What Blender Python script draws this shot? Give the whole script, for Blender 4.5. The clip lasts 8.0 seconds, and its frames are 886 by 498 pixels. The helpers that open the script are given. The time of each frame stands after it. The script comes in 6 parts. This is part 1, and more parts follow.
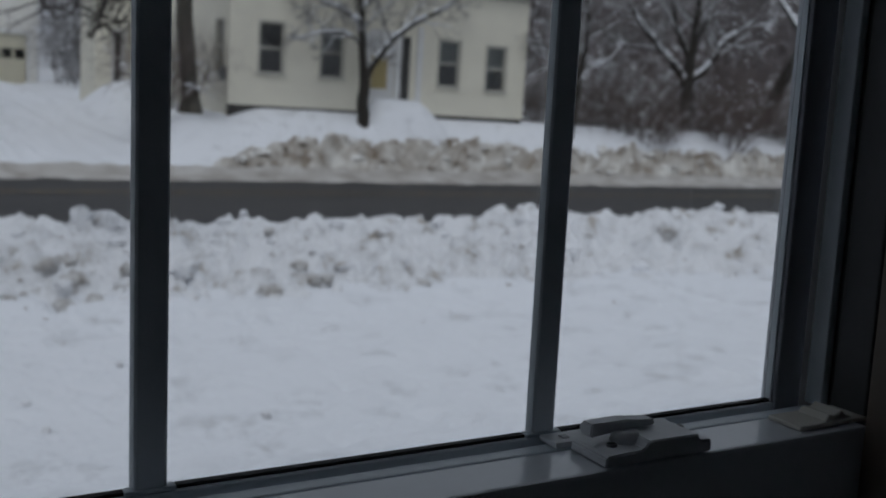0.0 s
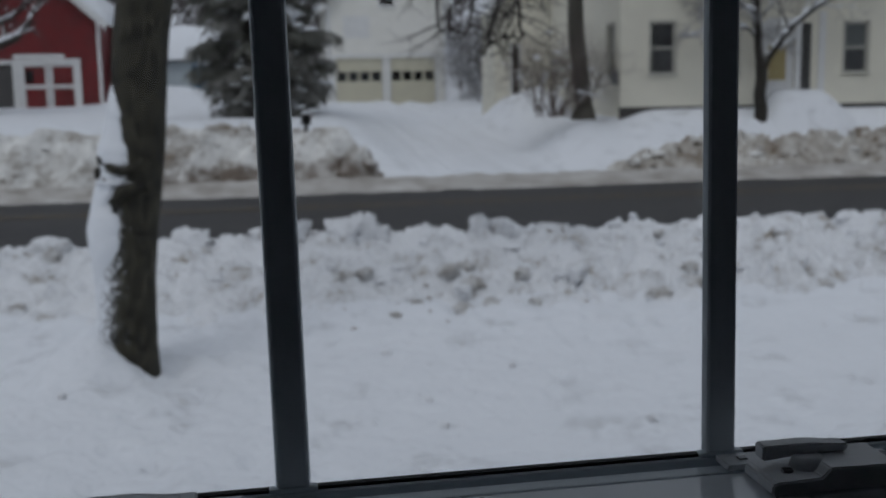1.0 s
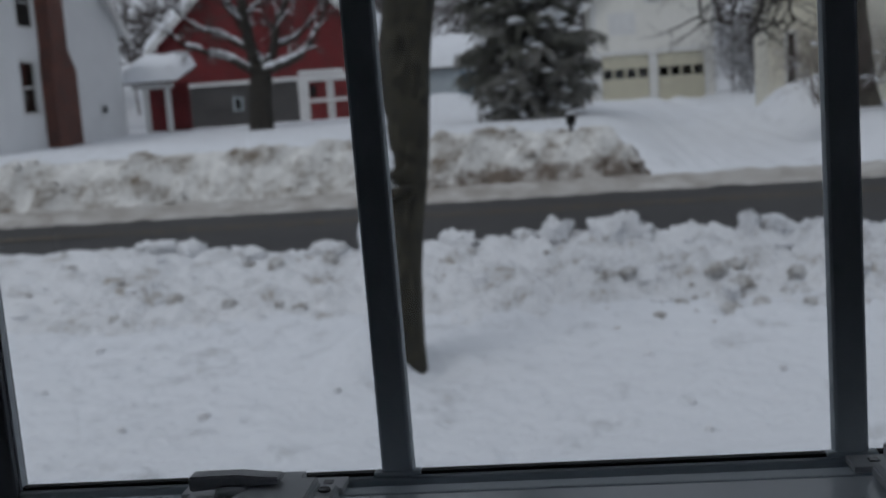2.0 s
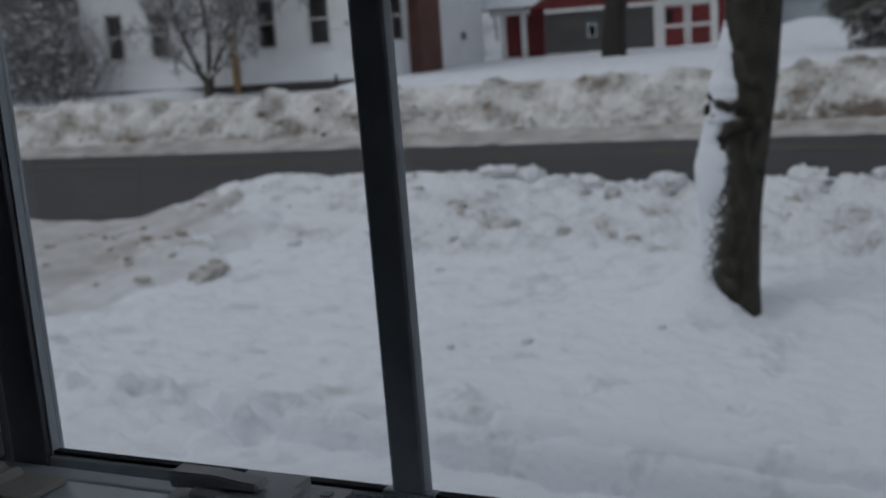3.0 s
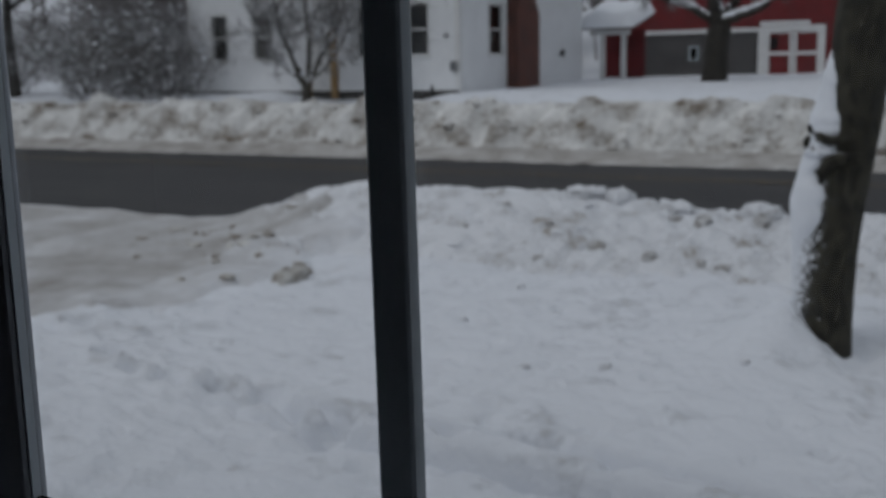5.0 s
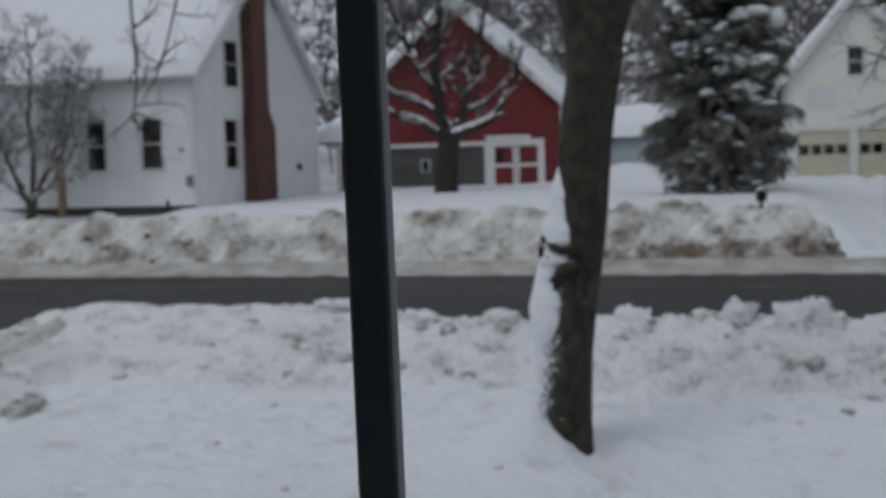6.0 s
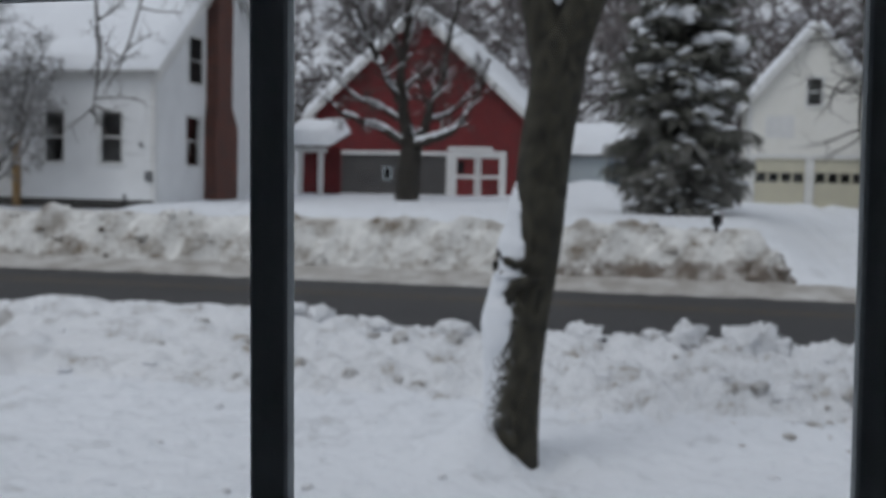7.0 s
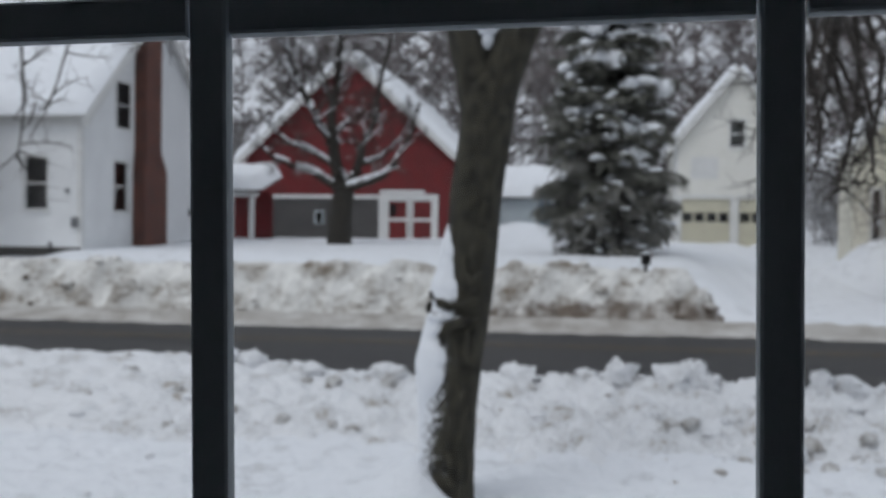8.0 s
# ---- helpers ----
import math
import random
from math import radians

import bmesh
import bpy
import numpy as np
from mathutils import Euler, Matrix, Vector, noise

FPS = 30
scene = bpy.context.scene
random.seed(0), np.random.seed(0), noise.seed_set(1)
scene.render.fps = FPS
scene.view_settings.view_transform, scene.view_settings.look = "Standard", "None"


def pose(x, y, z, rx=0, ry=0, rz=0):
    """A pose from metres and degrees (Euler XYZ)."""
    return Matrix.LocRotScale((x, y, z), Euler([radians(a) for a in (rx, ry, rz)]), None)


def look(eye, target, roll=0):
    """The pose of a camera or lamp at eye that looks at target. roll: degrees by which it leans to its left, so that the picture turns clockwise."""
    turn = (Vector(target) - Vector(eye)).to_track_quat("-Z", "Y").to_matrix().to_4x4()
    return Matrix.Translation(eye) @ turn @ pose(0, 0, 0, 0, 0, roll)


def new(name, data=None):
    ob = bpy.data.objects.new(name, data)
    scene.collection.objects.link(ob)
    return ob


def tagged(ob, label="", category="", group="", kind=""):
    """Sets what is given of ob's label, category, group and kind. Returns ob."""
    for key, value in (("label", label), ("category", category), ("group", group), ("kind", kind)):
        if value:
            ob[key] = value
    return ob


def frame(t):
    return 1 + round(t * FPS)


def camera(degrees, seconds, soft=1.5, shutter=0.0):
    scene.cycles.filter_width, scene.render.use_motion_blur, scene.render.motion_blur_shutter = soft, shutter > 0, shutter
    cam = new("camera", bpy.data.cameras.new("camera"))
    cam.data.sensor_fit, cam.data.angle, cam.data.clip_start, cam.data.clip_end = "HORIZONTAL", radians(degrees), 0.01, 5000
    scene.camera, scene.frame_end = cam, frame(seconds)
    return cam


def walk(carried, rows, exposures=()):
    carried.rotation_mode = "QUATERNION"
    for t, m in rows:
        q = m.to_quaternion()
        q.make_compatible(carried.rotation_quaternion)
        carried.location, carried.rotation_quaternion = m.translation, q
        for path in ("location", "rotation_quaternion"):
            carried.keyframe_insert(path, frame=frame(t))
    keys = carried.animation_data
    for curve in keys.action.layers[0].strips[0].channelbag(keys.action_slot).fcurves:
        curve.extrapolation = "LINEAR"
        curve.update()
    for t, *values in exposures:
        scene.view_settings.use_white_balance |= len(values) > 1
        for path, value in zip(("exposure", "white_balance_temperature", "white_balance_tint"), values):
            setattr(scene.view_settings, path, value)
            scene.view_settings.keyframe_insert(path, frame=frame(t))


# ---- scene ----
cam = camera(45.93, 8.0, soft=1.8)
cam.data.dof.use_dof = True
cam.data.dof.focus_distance, cam.data.dof.aperture_fstop = 0.5, 16.0
PATH = [
    (0.0, -0.2176, -0.4270, 2.3864, 81.867, -3.577, -30.199),
    (0.5, -0.1798, -0.4463, 2.3939, 81.854, 0.236, -20.672),
    (1.0, -0.1020, -0.4598, 2.3912, 81.496, 0.958, -8.967),
    (1.5, -0.0319, -0.4884, 2.3924, 82.615, 1.449, -1.483),
    (2.0, -0.0242, -0.4626, 2.3822, 82.103, 3.790, 5.485),
    (2.2, -0.0147, -0.4312, 2.3807, 81.191, 5.150, 7.843),
    (3.3, 0.0945, -0.2884, 2.3775, 78.468, 3.189, 29.299),
    (3.5, 0.0812, -0.2622, 2.3756, 77.942, 3.283, 30.622),
    (4.0, 0.0814, -0.2720, 2.3804, 80.028, 1.841, 32.165),
    (4.2, 0.0816, -0.2725, 2.3810, 80.569, 1.614, 31.797),
    (5.3, 0.0654, -0.2739, 2.3959, 79.923, -0.016, 27.216),
    (5.5, 0.0408, -0.2823, 2.4176, 80.473, -1.226, 20.219),
    (6.0, 0.0128, -0.3227, 2.4338, 86.102, 1.604, 15.593),
    (6.5, 0.0303, -0.3286, 2.4355, 87.942, 0.732, 18.778),
    (7.0, 0.0420, -0.3451, 2.4441, 86.582, -1.306, 13.482),
    (7.5, 0.0413, -0.3587, 2.4406, 88.839, -0.181, 13.323),
    (8.0, 0.0475, -0.3673, 2.4403, 88.998, -0.704, 9.783),
]
walk(cam, [(t, pose(*p)) for t, *p in PATH], exposures=[(0.0, -0.62, 6100, 10), (1.0, -0.74, 6100, 10), (2.2, -0.75, 6120, 10), (3.5, -0.93, 6150, 10), (4.2, -0.95, 6150, 10), (5.5, -0.9, 6200, 10), (6.0, -0.7, 6200, 10), (6.5, -0.55, 6200, 10), (7.0, -0.48, 6230, 10), (8.0, -0.22, 6250, 10)])

# ---- light: an overcast winter sky ----
world = bpy.data.worlds.new("overcast")
scene.world = world
world.use_nodes = True
wn, wl = world.node_tree.nodes, world.node_tree.links
sky = wn.new("ShaderNodeTexSky")
sky.sky_type = "NISHITA"
sky.sun_disc = False
sky.sun_elevation = radians(56)
sky.sun_rotation = radians(-150)
sky.air_density, sky.dust_density, sky.ozone_density = 1.0, 4.0, 1.0
grey = wn.new("ShaderNodeHueSaturation")
grey.inputs["Saturation"].default_value = 0.75
wl.new(sky.outputs[0], grey.inputs["Color"])
cloud = wn.new("ShaderNodeMix")
cloud.data_type = "RGBA"
cloud.inputs[0].default_value = 0.8
cloud.inputs[7].default_value = (8.75, 9.0, 9.5, 1)
wl.new(grey.outputs[0], cloud.inputs[6])
wl.new(cloud.outputs[2], wn["Background"].inputs["Color"])
wn["Background"].inputs["Strength"].default_value = 0.081
sun_data = bpy.data.lights.new("sun", "SUN")
sun_data.energy, sun_data.angle, sun_data.color = 0.75, radians(24), (1.0, 0.98, 0.955)
sun = new("sun", sun_data)
sun.matrix_world = look((-4, -7, 12), (0, 0, 0))


# ---- materials ----
def mat(name, c1, c2=None, scale=6.0, rough=0.7, bump=0.2, metal=0.0, detail=6.0, stretch=(1, 1, 1), fine=None, dist=0.02, ramp=(0.5, 0.85)):
    """Two colours mixed by noise at two scales, with a fine relief."""
    m = bpy.data.materials.new(name)
    m.use_nodes = True
    n, l = m.node_tree.nodes, m.node_tree.links
    b = n["Principled BSDF"]
    b.inputs["Roughness"].default_value, b.inputs["Metallic"].default_value = rough, metal
    tc, mp = n.new("ShaderNodeTexCoord"), n.new("ShaderNodeMapping")
    mp.inputs["Scale"].default_value = stretch
    l.new(tc.outputs["Object"], mp.inputs["Vector"])
    a, f = n.new("ShaderNodeTexNoise"), n.new("ShaderNodeTexNoise")
    a.inputs["Scale"].default_value, a.inputs["Detail"].default_value = scale, detail
    f.inputs["Scale"].default_value, f.inputs["Detail"].default_value = fine or scale * 7, 3.0
    for t in (a, f):
        l.new(mp.outputs[0], t.inputs["Vector"])
    add = n.new("ShaderNodeMath")
    add.operation = "MULTIPLY_ADD"
    add.inputs[1].default_value = 0.35
    l.new(f.outputs[0], add.inputs[0])
    l.new(a.outputs[0], add.inputs[2])
    r = n.new("ShaderNodeValToRGB")
    r.color_ramp.elements[0].position, r.color_ramp.elements[1].position = ramp
    r.color_ramp.elements[0].color = (*c1, 1)
    r.color_ramp.elements[1].color = (*(c2 or tuple(v * 0.75 for v in c1)), 1)
    l.new(add.outputs[0], r.inputs[0])
    l.new(r.outputs[0], b.inputs["Base Color"])
    if bump:
        bp = n.new("ShaderNodeBump")
        bp.inputs["Strength"].default_value, bp.inputs["Distance"].default_value = bump, dist
        l.new(add.outputs[0], bp.inputs["Height"])
        l.new(bp.outputs[0], b.inputs["Normal"])
    return m


def boards(name, c1, c2, pitch, axis="Z", rough=0.65, depth=0.012):
    """Painted boards: laps every pitch metres along an axis, with weathered colour."""
    m = mat(name, c1, c2, 1.6, rough, 0.15)
    n, l = m.node_tree.nodes, m.node_tree.links
    b = n["Principled BSDF"]
    tc = n.new("ShaderNodeTexCoord")
    sep = n.new("ShaderNodeSeparateXYZ")
    l.new(tc.outputs["Object"], sep.inputs[0])
    fr = n.new("ShaderNodeMath")
    fr.operation = "MULTIPLY"
    fr.inputs[1].default_value = 1.0 / pitch
    if axis == "XY":
        plus = n.new("ShaderNodeMath")
        l.new(sep.outputs["X"], plus.inputs[0])
        l.new(sep.outputs["Y"], plus.inputs[1])
        l.new(plus.outputs[0], fr.inputs[0])
    else:
        l.new(sep.outputs[axis], fr.inputs[0])
    saw = n.new("ShaderNodeMath")
    saw.operation = "FRACT"
    l.new(fr.outputs[0], saw.inputs[0])
    bp = n.new("ShaderNodeBump")
    bp.inputs["Strength"].default_value, bp.inputs["Distance"].default_value = 0.45, depth
    bp.invert = True
    l.new(saw.outputs[0], bp.inputs["Height"])
    old = b.inputs["Normal"].links[0].from_node
    l.new(bp.outputs[0], old.inputs["Normal"])
    return m


def dirty_shaded_snow(name, dirt, low, high, scale=1.7, base=(0.84, 0.86, 0.9), stretch=(1, 1, 1)):
    """Snow with sand and road dirt in patches and specks, and lump shading in a grey mid tone."""
    m = bpy.data.materials.new(name)
    m.use_nodes = True
    n, l = m.node_tree.nodes, m.node_tree.links
    b = n["Principled BSDF"]
    b.inputs["Roughness"].default_value = 0.75
    b.inputs["Specular IOR Level"].default_value = 0.2
    tc, mp = n.new("ShaderNodeTexCoord"), n.new("ShaderNodeMapping")
    mp.inputs["Scale"].default_value = stretch
    l.new(tc.outputs["Object"], mp.inputs["Vector"])
    a, f, g = (n.new("ShaderNodeTexNoise") for _ in range(3))
    for t, sc, de in ((a, scale, 7), (f, scale * 6, 5), (g, 55, 3)):
        t.inputs["Scale"].default_value, t.inputs["Detail"].default_value = sc, de
        l.new(mp.outputs[0], t.inputs["Vector"])
    add = n.new("ShaderNodeMath")
    add.operation = "MULTIPLY_ADD"
    add.inputs[1].default_value = 0.5
    l.new(f.outputs[0], add.inputs[0])
    l.new(a.outputs[0], add.inputs[2])
    r = n.new("ShaderNodeValToRGB")
    r.color_ramp.elements[0].position, r.color_ramp.elements[1].position = low, high
    r.color_ramp.elements[0].color, r.color_ramp.elements[1].color = (*(0.86 * v for v in base), 1), (*dirt, 1)
    # The step from pale to grey paints in the shading of small lumps.
    clean = r.color_ramp.elements.new(low - 0.13)
    clean.color = (*(min(0.93, 1.03 * v) for v in base), 1)
    l.new(add.outputs[0], r.inputs[0])
    l.new(r.outputs[0], b.inputs["Base Color"])
    bp = n.new("ShaderNodeBump")
    bp.inputs["Strength"].default_value, bp.inputs["Distance"].default_value = 0.35, 0.02
    l.new(g.outputs[0], bp.inputs["Height"])
    b2 = n.new("ShaderNodeBump")
    b2.inputs["Strength"].default_value, b2.inputs["Distance"].default_value = 0.65, 0.08
    l.new(add.outputs[0], b2.inputs["Height"])
    l.new(bp.outputs[0], b2.inputs["Normal"])
    l.new(b2.outputs[0], b.inputs["Normal"])
    return m


SNOW = dirty_shaded_snow("snow", (0.66, 0.665, 0.675), 0.94, 1.3, 2.6)
SNOW_NEAR = dirty_shaded_snow("plowed_snow", (0.42, 0.385, 0.34), 0.86, 1.16, 2.6, (0.82, 0.83, 0.855))
SNOW_FAR = dirty_shaded_snow("sandy_snow", (0.2, 0.158, 0.115), 0.71, 0.99, 1.1, (0.87, 0.862, 0.84), (1, 1, 1.6))
SNOW_SANDED = dirty_shaded_snow("sanded_snow", (0.185, 0.138, 0.095), 0.6, 0.95, 1.3, (0.8, 0.785, 0.745))
SNOW_SHOULDER = dirty_shaded_snow("packed_snow", (0.3, 0.27, 0.24), 0.56, 1.05, 1.6, (0.68, 0.665, 0.64))
SNOW_APRON = dirty_shaded_snow("trodden_dirty_snow", (0.33, 0.305, 0.28), 0.62, 1.06, 0.9, (0.71, 0.708, 0.71))
BARK_ELM = mat("grey_elm_bark", (0.115, 0.105, 0.085), (0.055, 0.05, 0.042), 6, 0.9, 0.8, stretch=(1, 1, 0.3), dist=0.03)
FROST_DIM = mat("dusted_twigs", (0.12, 0.112, 0.104), (0.36, 0.355, 0.36), 2.5, 0.9, 0.0)
SNOW_ROOF = mat("roof_snow", (0.86, 0.88, 0.92), (0.8, 0.82, 0.86), 0.8, 0.7, 0.25, dist=0.05)
ASPHALT = mat("wet_asphalt", (0.028, 0.0275, 0.029), (0.05, 0.048, 0.047), 1.4, 0.75, 0.25, fine=60, stretch=(0.12, 1, 1), dist=0.006)
YELLOW = mat("worn_yellow_paint", (0.25, 0.17, 0.065), (0.1, 0.08, 0.05), 5, 0.6, 0.1)
BARK = mat("bark", (0.042, 0.036, 0.029), (0.02, 0.018, 0.015), 9, 0.9, 0.9, stretch=(1, 1, 0.25), dist=0.03)
BARK_GREEN, BARK_BURL = (mat(nm, (0.0115, 0.01, 0.0072), (0.062, 0.056, 0.039), 17, 0.95, 1.0, stretch=(1, 1, 0.55), fine=80, dist=0.028, ramp=(0.52, 0.84)) for nm in ("mossy_bark", "healed_bark"))
def flecked(m, lean):
    """Snow caught in the bark's furrows on the side that the wind came from."""
    n, l = m.node_tree.nodes, m.node_tree.links
    b = n["Principled BSDF"]
    old = b.inputs["Base Color"].links[0].from_socket
    tc, sep = n.new("ShaderNodeTexCoord"), n.new("ShaderNodeSeparateXYZ")
    l.new(tc.outputs["Object"], sep.inputs[0])
    k = n.new("ShaderNodeMath")
    k.operation = "MULTIPLY_ADD"
    k.inputs[1].default_value = -lean
    l.new(sep.outputs["Z"], k.inputs[0])
    l.new(sep.outputs["X"], k.inputs[2])
    t = n.new("ShaderNodeTexNoise")
    t.inputs["Scale"].default_value, t.inputs["Detail"].default_value = 26, 9
    l.new(tc.outputs["Object"], t.inputs["Vector"])
    mix = n.new("ShaderNodeMath")
    mix.operation = "MULTIPLY_ADD"
    mix.inputs[1].default_value = 2.2
    high = n.new("ShaderNodeMapRange")
    for nm, v in (("From Min", 1.8), ("From Max", 2.5), ("To Min", 0.0), ("To Max", 0.7)):
        high.inputs[nm].default_value = v
    l.new(sep.outputs["Z"], high.inputs["Value"])
    most = n.new("ShaderNodeMath")
    l.new(t.outputs[0], most.inputs[0])
    l.new(high.outputs[0], most.inputs[1])
    l.new(k.outputs[0], mix.inputs[0])
    l.new(most.outputs[0], mix.inputs[2])
    r = n.new("ShaderNodeValToRGB")
    r.color_ramp.elements[0].position, r.color_ramp.elements[1].position = -0.05, 0.3
    r.color_ramp.elements[0].color, r.color_ramp.elements[1].color = (1, 1, 1, 1), (0, 0, 0, 1)
    l.new(mix.outputs[0], r.inputs[0])
    mc = n.new("ShaderNodeMix")
    mc.data_type = "RGBA"
    l.new(r.outputs[0], mc.inputs[0])
    l.new(old, mc.inputs[6])
    mc.inputs[7].default_value = (0.82, 0.84, 0.88, 1)
    l.new(mc.outputs[2], b.inputs["Base Color"])


flecked(BARK_GREEN, 0.075)
TWIG = mat("twigs", (0.048, 0.04, 0.035), (0.08, 0.07, 0.063), 3, 0.9, 0.0)
TWIG_RED = mat("reddish_brush", (0.098, 0.071, 0.062), (0.2, 0.165, 0.15), 2, 0.9, 0.0)
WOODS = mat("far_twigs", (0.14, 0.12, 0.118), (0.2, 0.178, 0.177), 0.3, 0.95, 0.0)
NEEDLES = mat("spruce_needles", (0.058, 0.061, 0.048), (0.2, 0.198, 0.175), 3, 0.85, 0.0)
NEEDLES_LOW = mat("frosted_needles", (0.075, 0.072, 0.058), (0.36, 0.355, 0.335), 3.5, 0.9, 0.0)
WHITE_CLAP = boards("white_clapboard", (0.83, 0.84, 0.85), (0.76, 0.77, 0.78), 0.11)
CREAM_CLAP = boards("cream_clapboard", (0.76, 0.73, 0.62), (0.7, 0.67, 0.57), 0.12)
GARAGE_CLAP = boards("pale_cream_clapboard", (0.81, 0.795, 0.745), (0.76, 0.745, 0.69), 0.12)
CREAM_DOOR = mat("cream_door_paint", (0.6, 0.57, 0.44), (0.53, 0.5, 0.39), 2, 0.5, 0.05)
CREAM_TRIM = mat("cream_trim", (0.5, 0.49, 0.43), (0.44, 0.43, 0.38), 3, 0.5, 0.05)
BARN_RED = boards("red_barn_boards", (0.17, 0.014, 0.016), (0.12, 0.012, 0.013), 0.2, "XY")
BARN_GREY = boards("grey_barn_boards", (0.095, 0.09, 0.088), (0.06, 0.057, 0.056), 0.2, "XY", 0.85)
WHITE_TRIM = mat("white_trim", (0.75, 0.75, 0.74), (0.66, 0.66, 0.65), 3, 0.5, 0.05)
BRICK = mat("chimney_brick", (0.2, 0.088, 0.066), (0.075, 0.04, 0.034), 3, 0.9, 0.4, fine=30)
MORTAR = mat("chimney_mortar", (0.2, 0.13, 0.11), (0.16, 0.1, 0.09), 6, 0.95, 0.2)
STONE = mat("foundation_stone", (0.08, 0.075, 0.07), (0.05, 0.047, 0.045), 3, 0.9, 0.5)
BLUE = boards("blue_shed_boards", (0.12, 0.22, 0.32), (0.1, 0.18, 0.27), 0.2, "XY")
PALE = mat("pale_shed_boards", (0.45, 0.5, 0.52), (0.38, 0.43, 0.46), 2, 0.7, 0.1)
SHINGLE = mat("dark_shingle", (0.07, 0.068, 0.066), (0.05, 0.05, 0.05), 4, 0.9, 0.3)
BLACK = mat("black_metal", (0.012, 0.012, 0.013), (0.02, 0.02, 0.02), 8, 0.45, 0.05, 0.6)
GREY_METAL = mat("grey_metal", (0.25, 0.26, 0.27), (0.2, 0.2, 0.21), 8, 0.45, 0.05, 0.7)
WOOD = mat("bare_wood", (0.34, 0.22, 0.1), (0.25, 0.16, 0.08), 5, 0.7, 0.2, stretch=(1, 1, 0.2))
YELLOW_DOOR = mat("yellow_door_paint", (0.42, 0.34, 0.15), (0.36, 0.29, 0.13), 3, 0.5, 0.05)
BLIND = mat("grey_blind", (0.11, 0.122, 0.118), (0.085, 0.093, 0.093), 2, 0.8, 0.0)
# The darkness of unlit rooms, put into the colour of sheets behind the panes.
DARK_ROOM = mat("painted_room_dark", (0.08, 0.077, 0.074), (0.06, 0.057, 0.054), 1, 0.9, 0.0)
VINYL = mat("white_vinyl", (0.84, 0.91, 0.96), (0.8, 0.87, 0.92), 14, 0.38, 0.05, fine=160, dist=0.001)
VINYL_TOP = mat("glossy_vinyl", (0.84, 0.88, 0.92), (0.79, 0.83, 0.87), 9, 0.16, 0.06, fine=120, dist=0.001)
TRACK = mat("dark_balance_track", (0.06, 0.062, 0.066), (0.045, 0.047, 0.05), 14, 0.5, 0.05, fine=160, dist=0.001)
LOCK = mat("off_white_lock", (0.85, 0.87, 0.89), (0.74, 0.76, 0.78), 30, 0.42, 0.08, fine=300, dist=0.0006)
LATCH = mat("ivory_latch", (0.8, 0.78, 0.7), (0.72, 0.7, 0.62), 30, 0.45, 0.05, fine=300, dist=0.0006)
GASKET = mat("black_gasket", (0.015, 0.015, 0.016), (0.025, 0.025, 0.026), 40, 0.7, 0.1, dist=0.001)
CASING = mat("dark_casing", (0.19, 0.155, 0.125), (0.14, 0.115, 0.094), 5, 0.5, 0.1, fine=60, dist=0.002)
PLASTER = mat("room_plaster", (0.9, 0.92, 0.93), (0.87, 0.89, 0.9), 2, 0.9, 0.15, fine=30, dist=0.004)
CEIL = mat("ceiling_paint", (0.88, 0.875, 0.87), (0.85, 0.845, 0.84), 2, 0.9, 0.1)
FLOORW = mat("floor_boards", (0.8, 0.785, 0.76), (0.73, 0.715, 0.69), 3, 0.5, 0.1, stretch=(6, 0.5, 1))


def glass(name, rough=0.0):
    m = bpy.data.materials.new(name)
    m.use_nodes = True
    b = m.node_tree.nodes["Principled BSDF"]
    b.inputs["Base Color"].default_value = (0.96, 0.98, 0.98, 1)
    b.inputs["Roughness"].default_value = rough
    b.inputs["Transmission Weight"].default_value = 1.0
    b.inputs["IOR"].default_value = 1.45
    return m


GLASS = glass("window_glass")
FAR_GLASS = glass("old_glass", 0.04)


# ---- building helpers ----
def link_mesh(name, me, material, parent=None, label=""):
    me.materials.append(material)
    ob = new(name, me)
    if parent:
        ob.parent = parent
    if label:
        ob["label"] = label
    return ob


def part(name, bm, material, parent=None, label="", smooth=False):
    me = bpy.data.meshes.new(name)
    bm.to_mesh(me)
    bm.free()
    if smooth:
        me.polygons.foreach_set("use_smooth", [True] * len(me.polygons))
    return link_mesh(name, me, material, parent, label)


def thing(name, at, label, category, group="", kind="", rz=0.0):
    ob = new(name)
    ob.matrix_basis = pose(*at, 0, 0, rz)
    return tagged(ob, label, category, group, kind)


def box(bm, x0, x1, y0, y1, z0, z1, bevel=0.0):
    r = bmesh.ops.create_cube(bm, size=1.0, matrix=Matrix.Translation(((x0 + x1) / 2, (y0 + y1) / 2, (z0 + z1) / 2))
                              @ Matrix.Diagonal((abs(x1 - x0), abs(y1 - y0), abs(z1 - z0), 1)))
    if bevel:
        es = {e for v in r["verts"] for e in v.link_edges}
        bmesh.ops.bevel(bm, geom=list(es), offset=bevel, segments=2, affect="EDGES", profile=0.6)


def boxes(name, rows, material, parent, label="", bevel=0.0):
    bm = bmesh.new()
    for r in rows:
        box(bm, *r, bevel=bevel)
    return part(name, bm, material, parent, label)


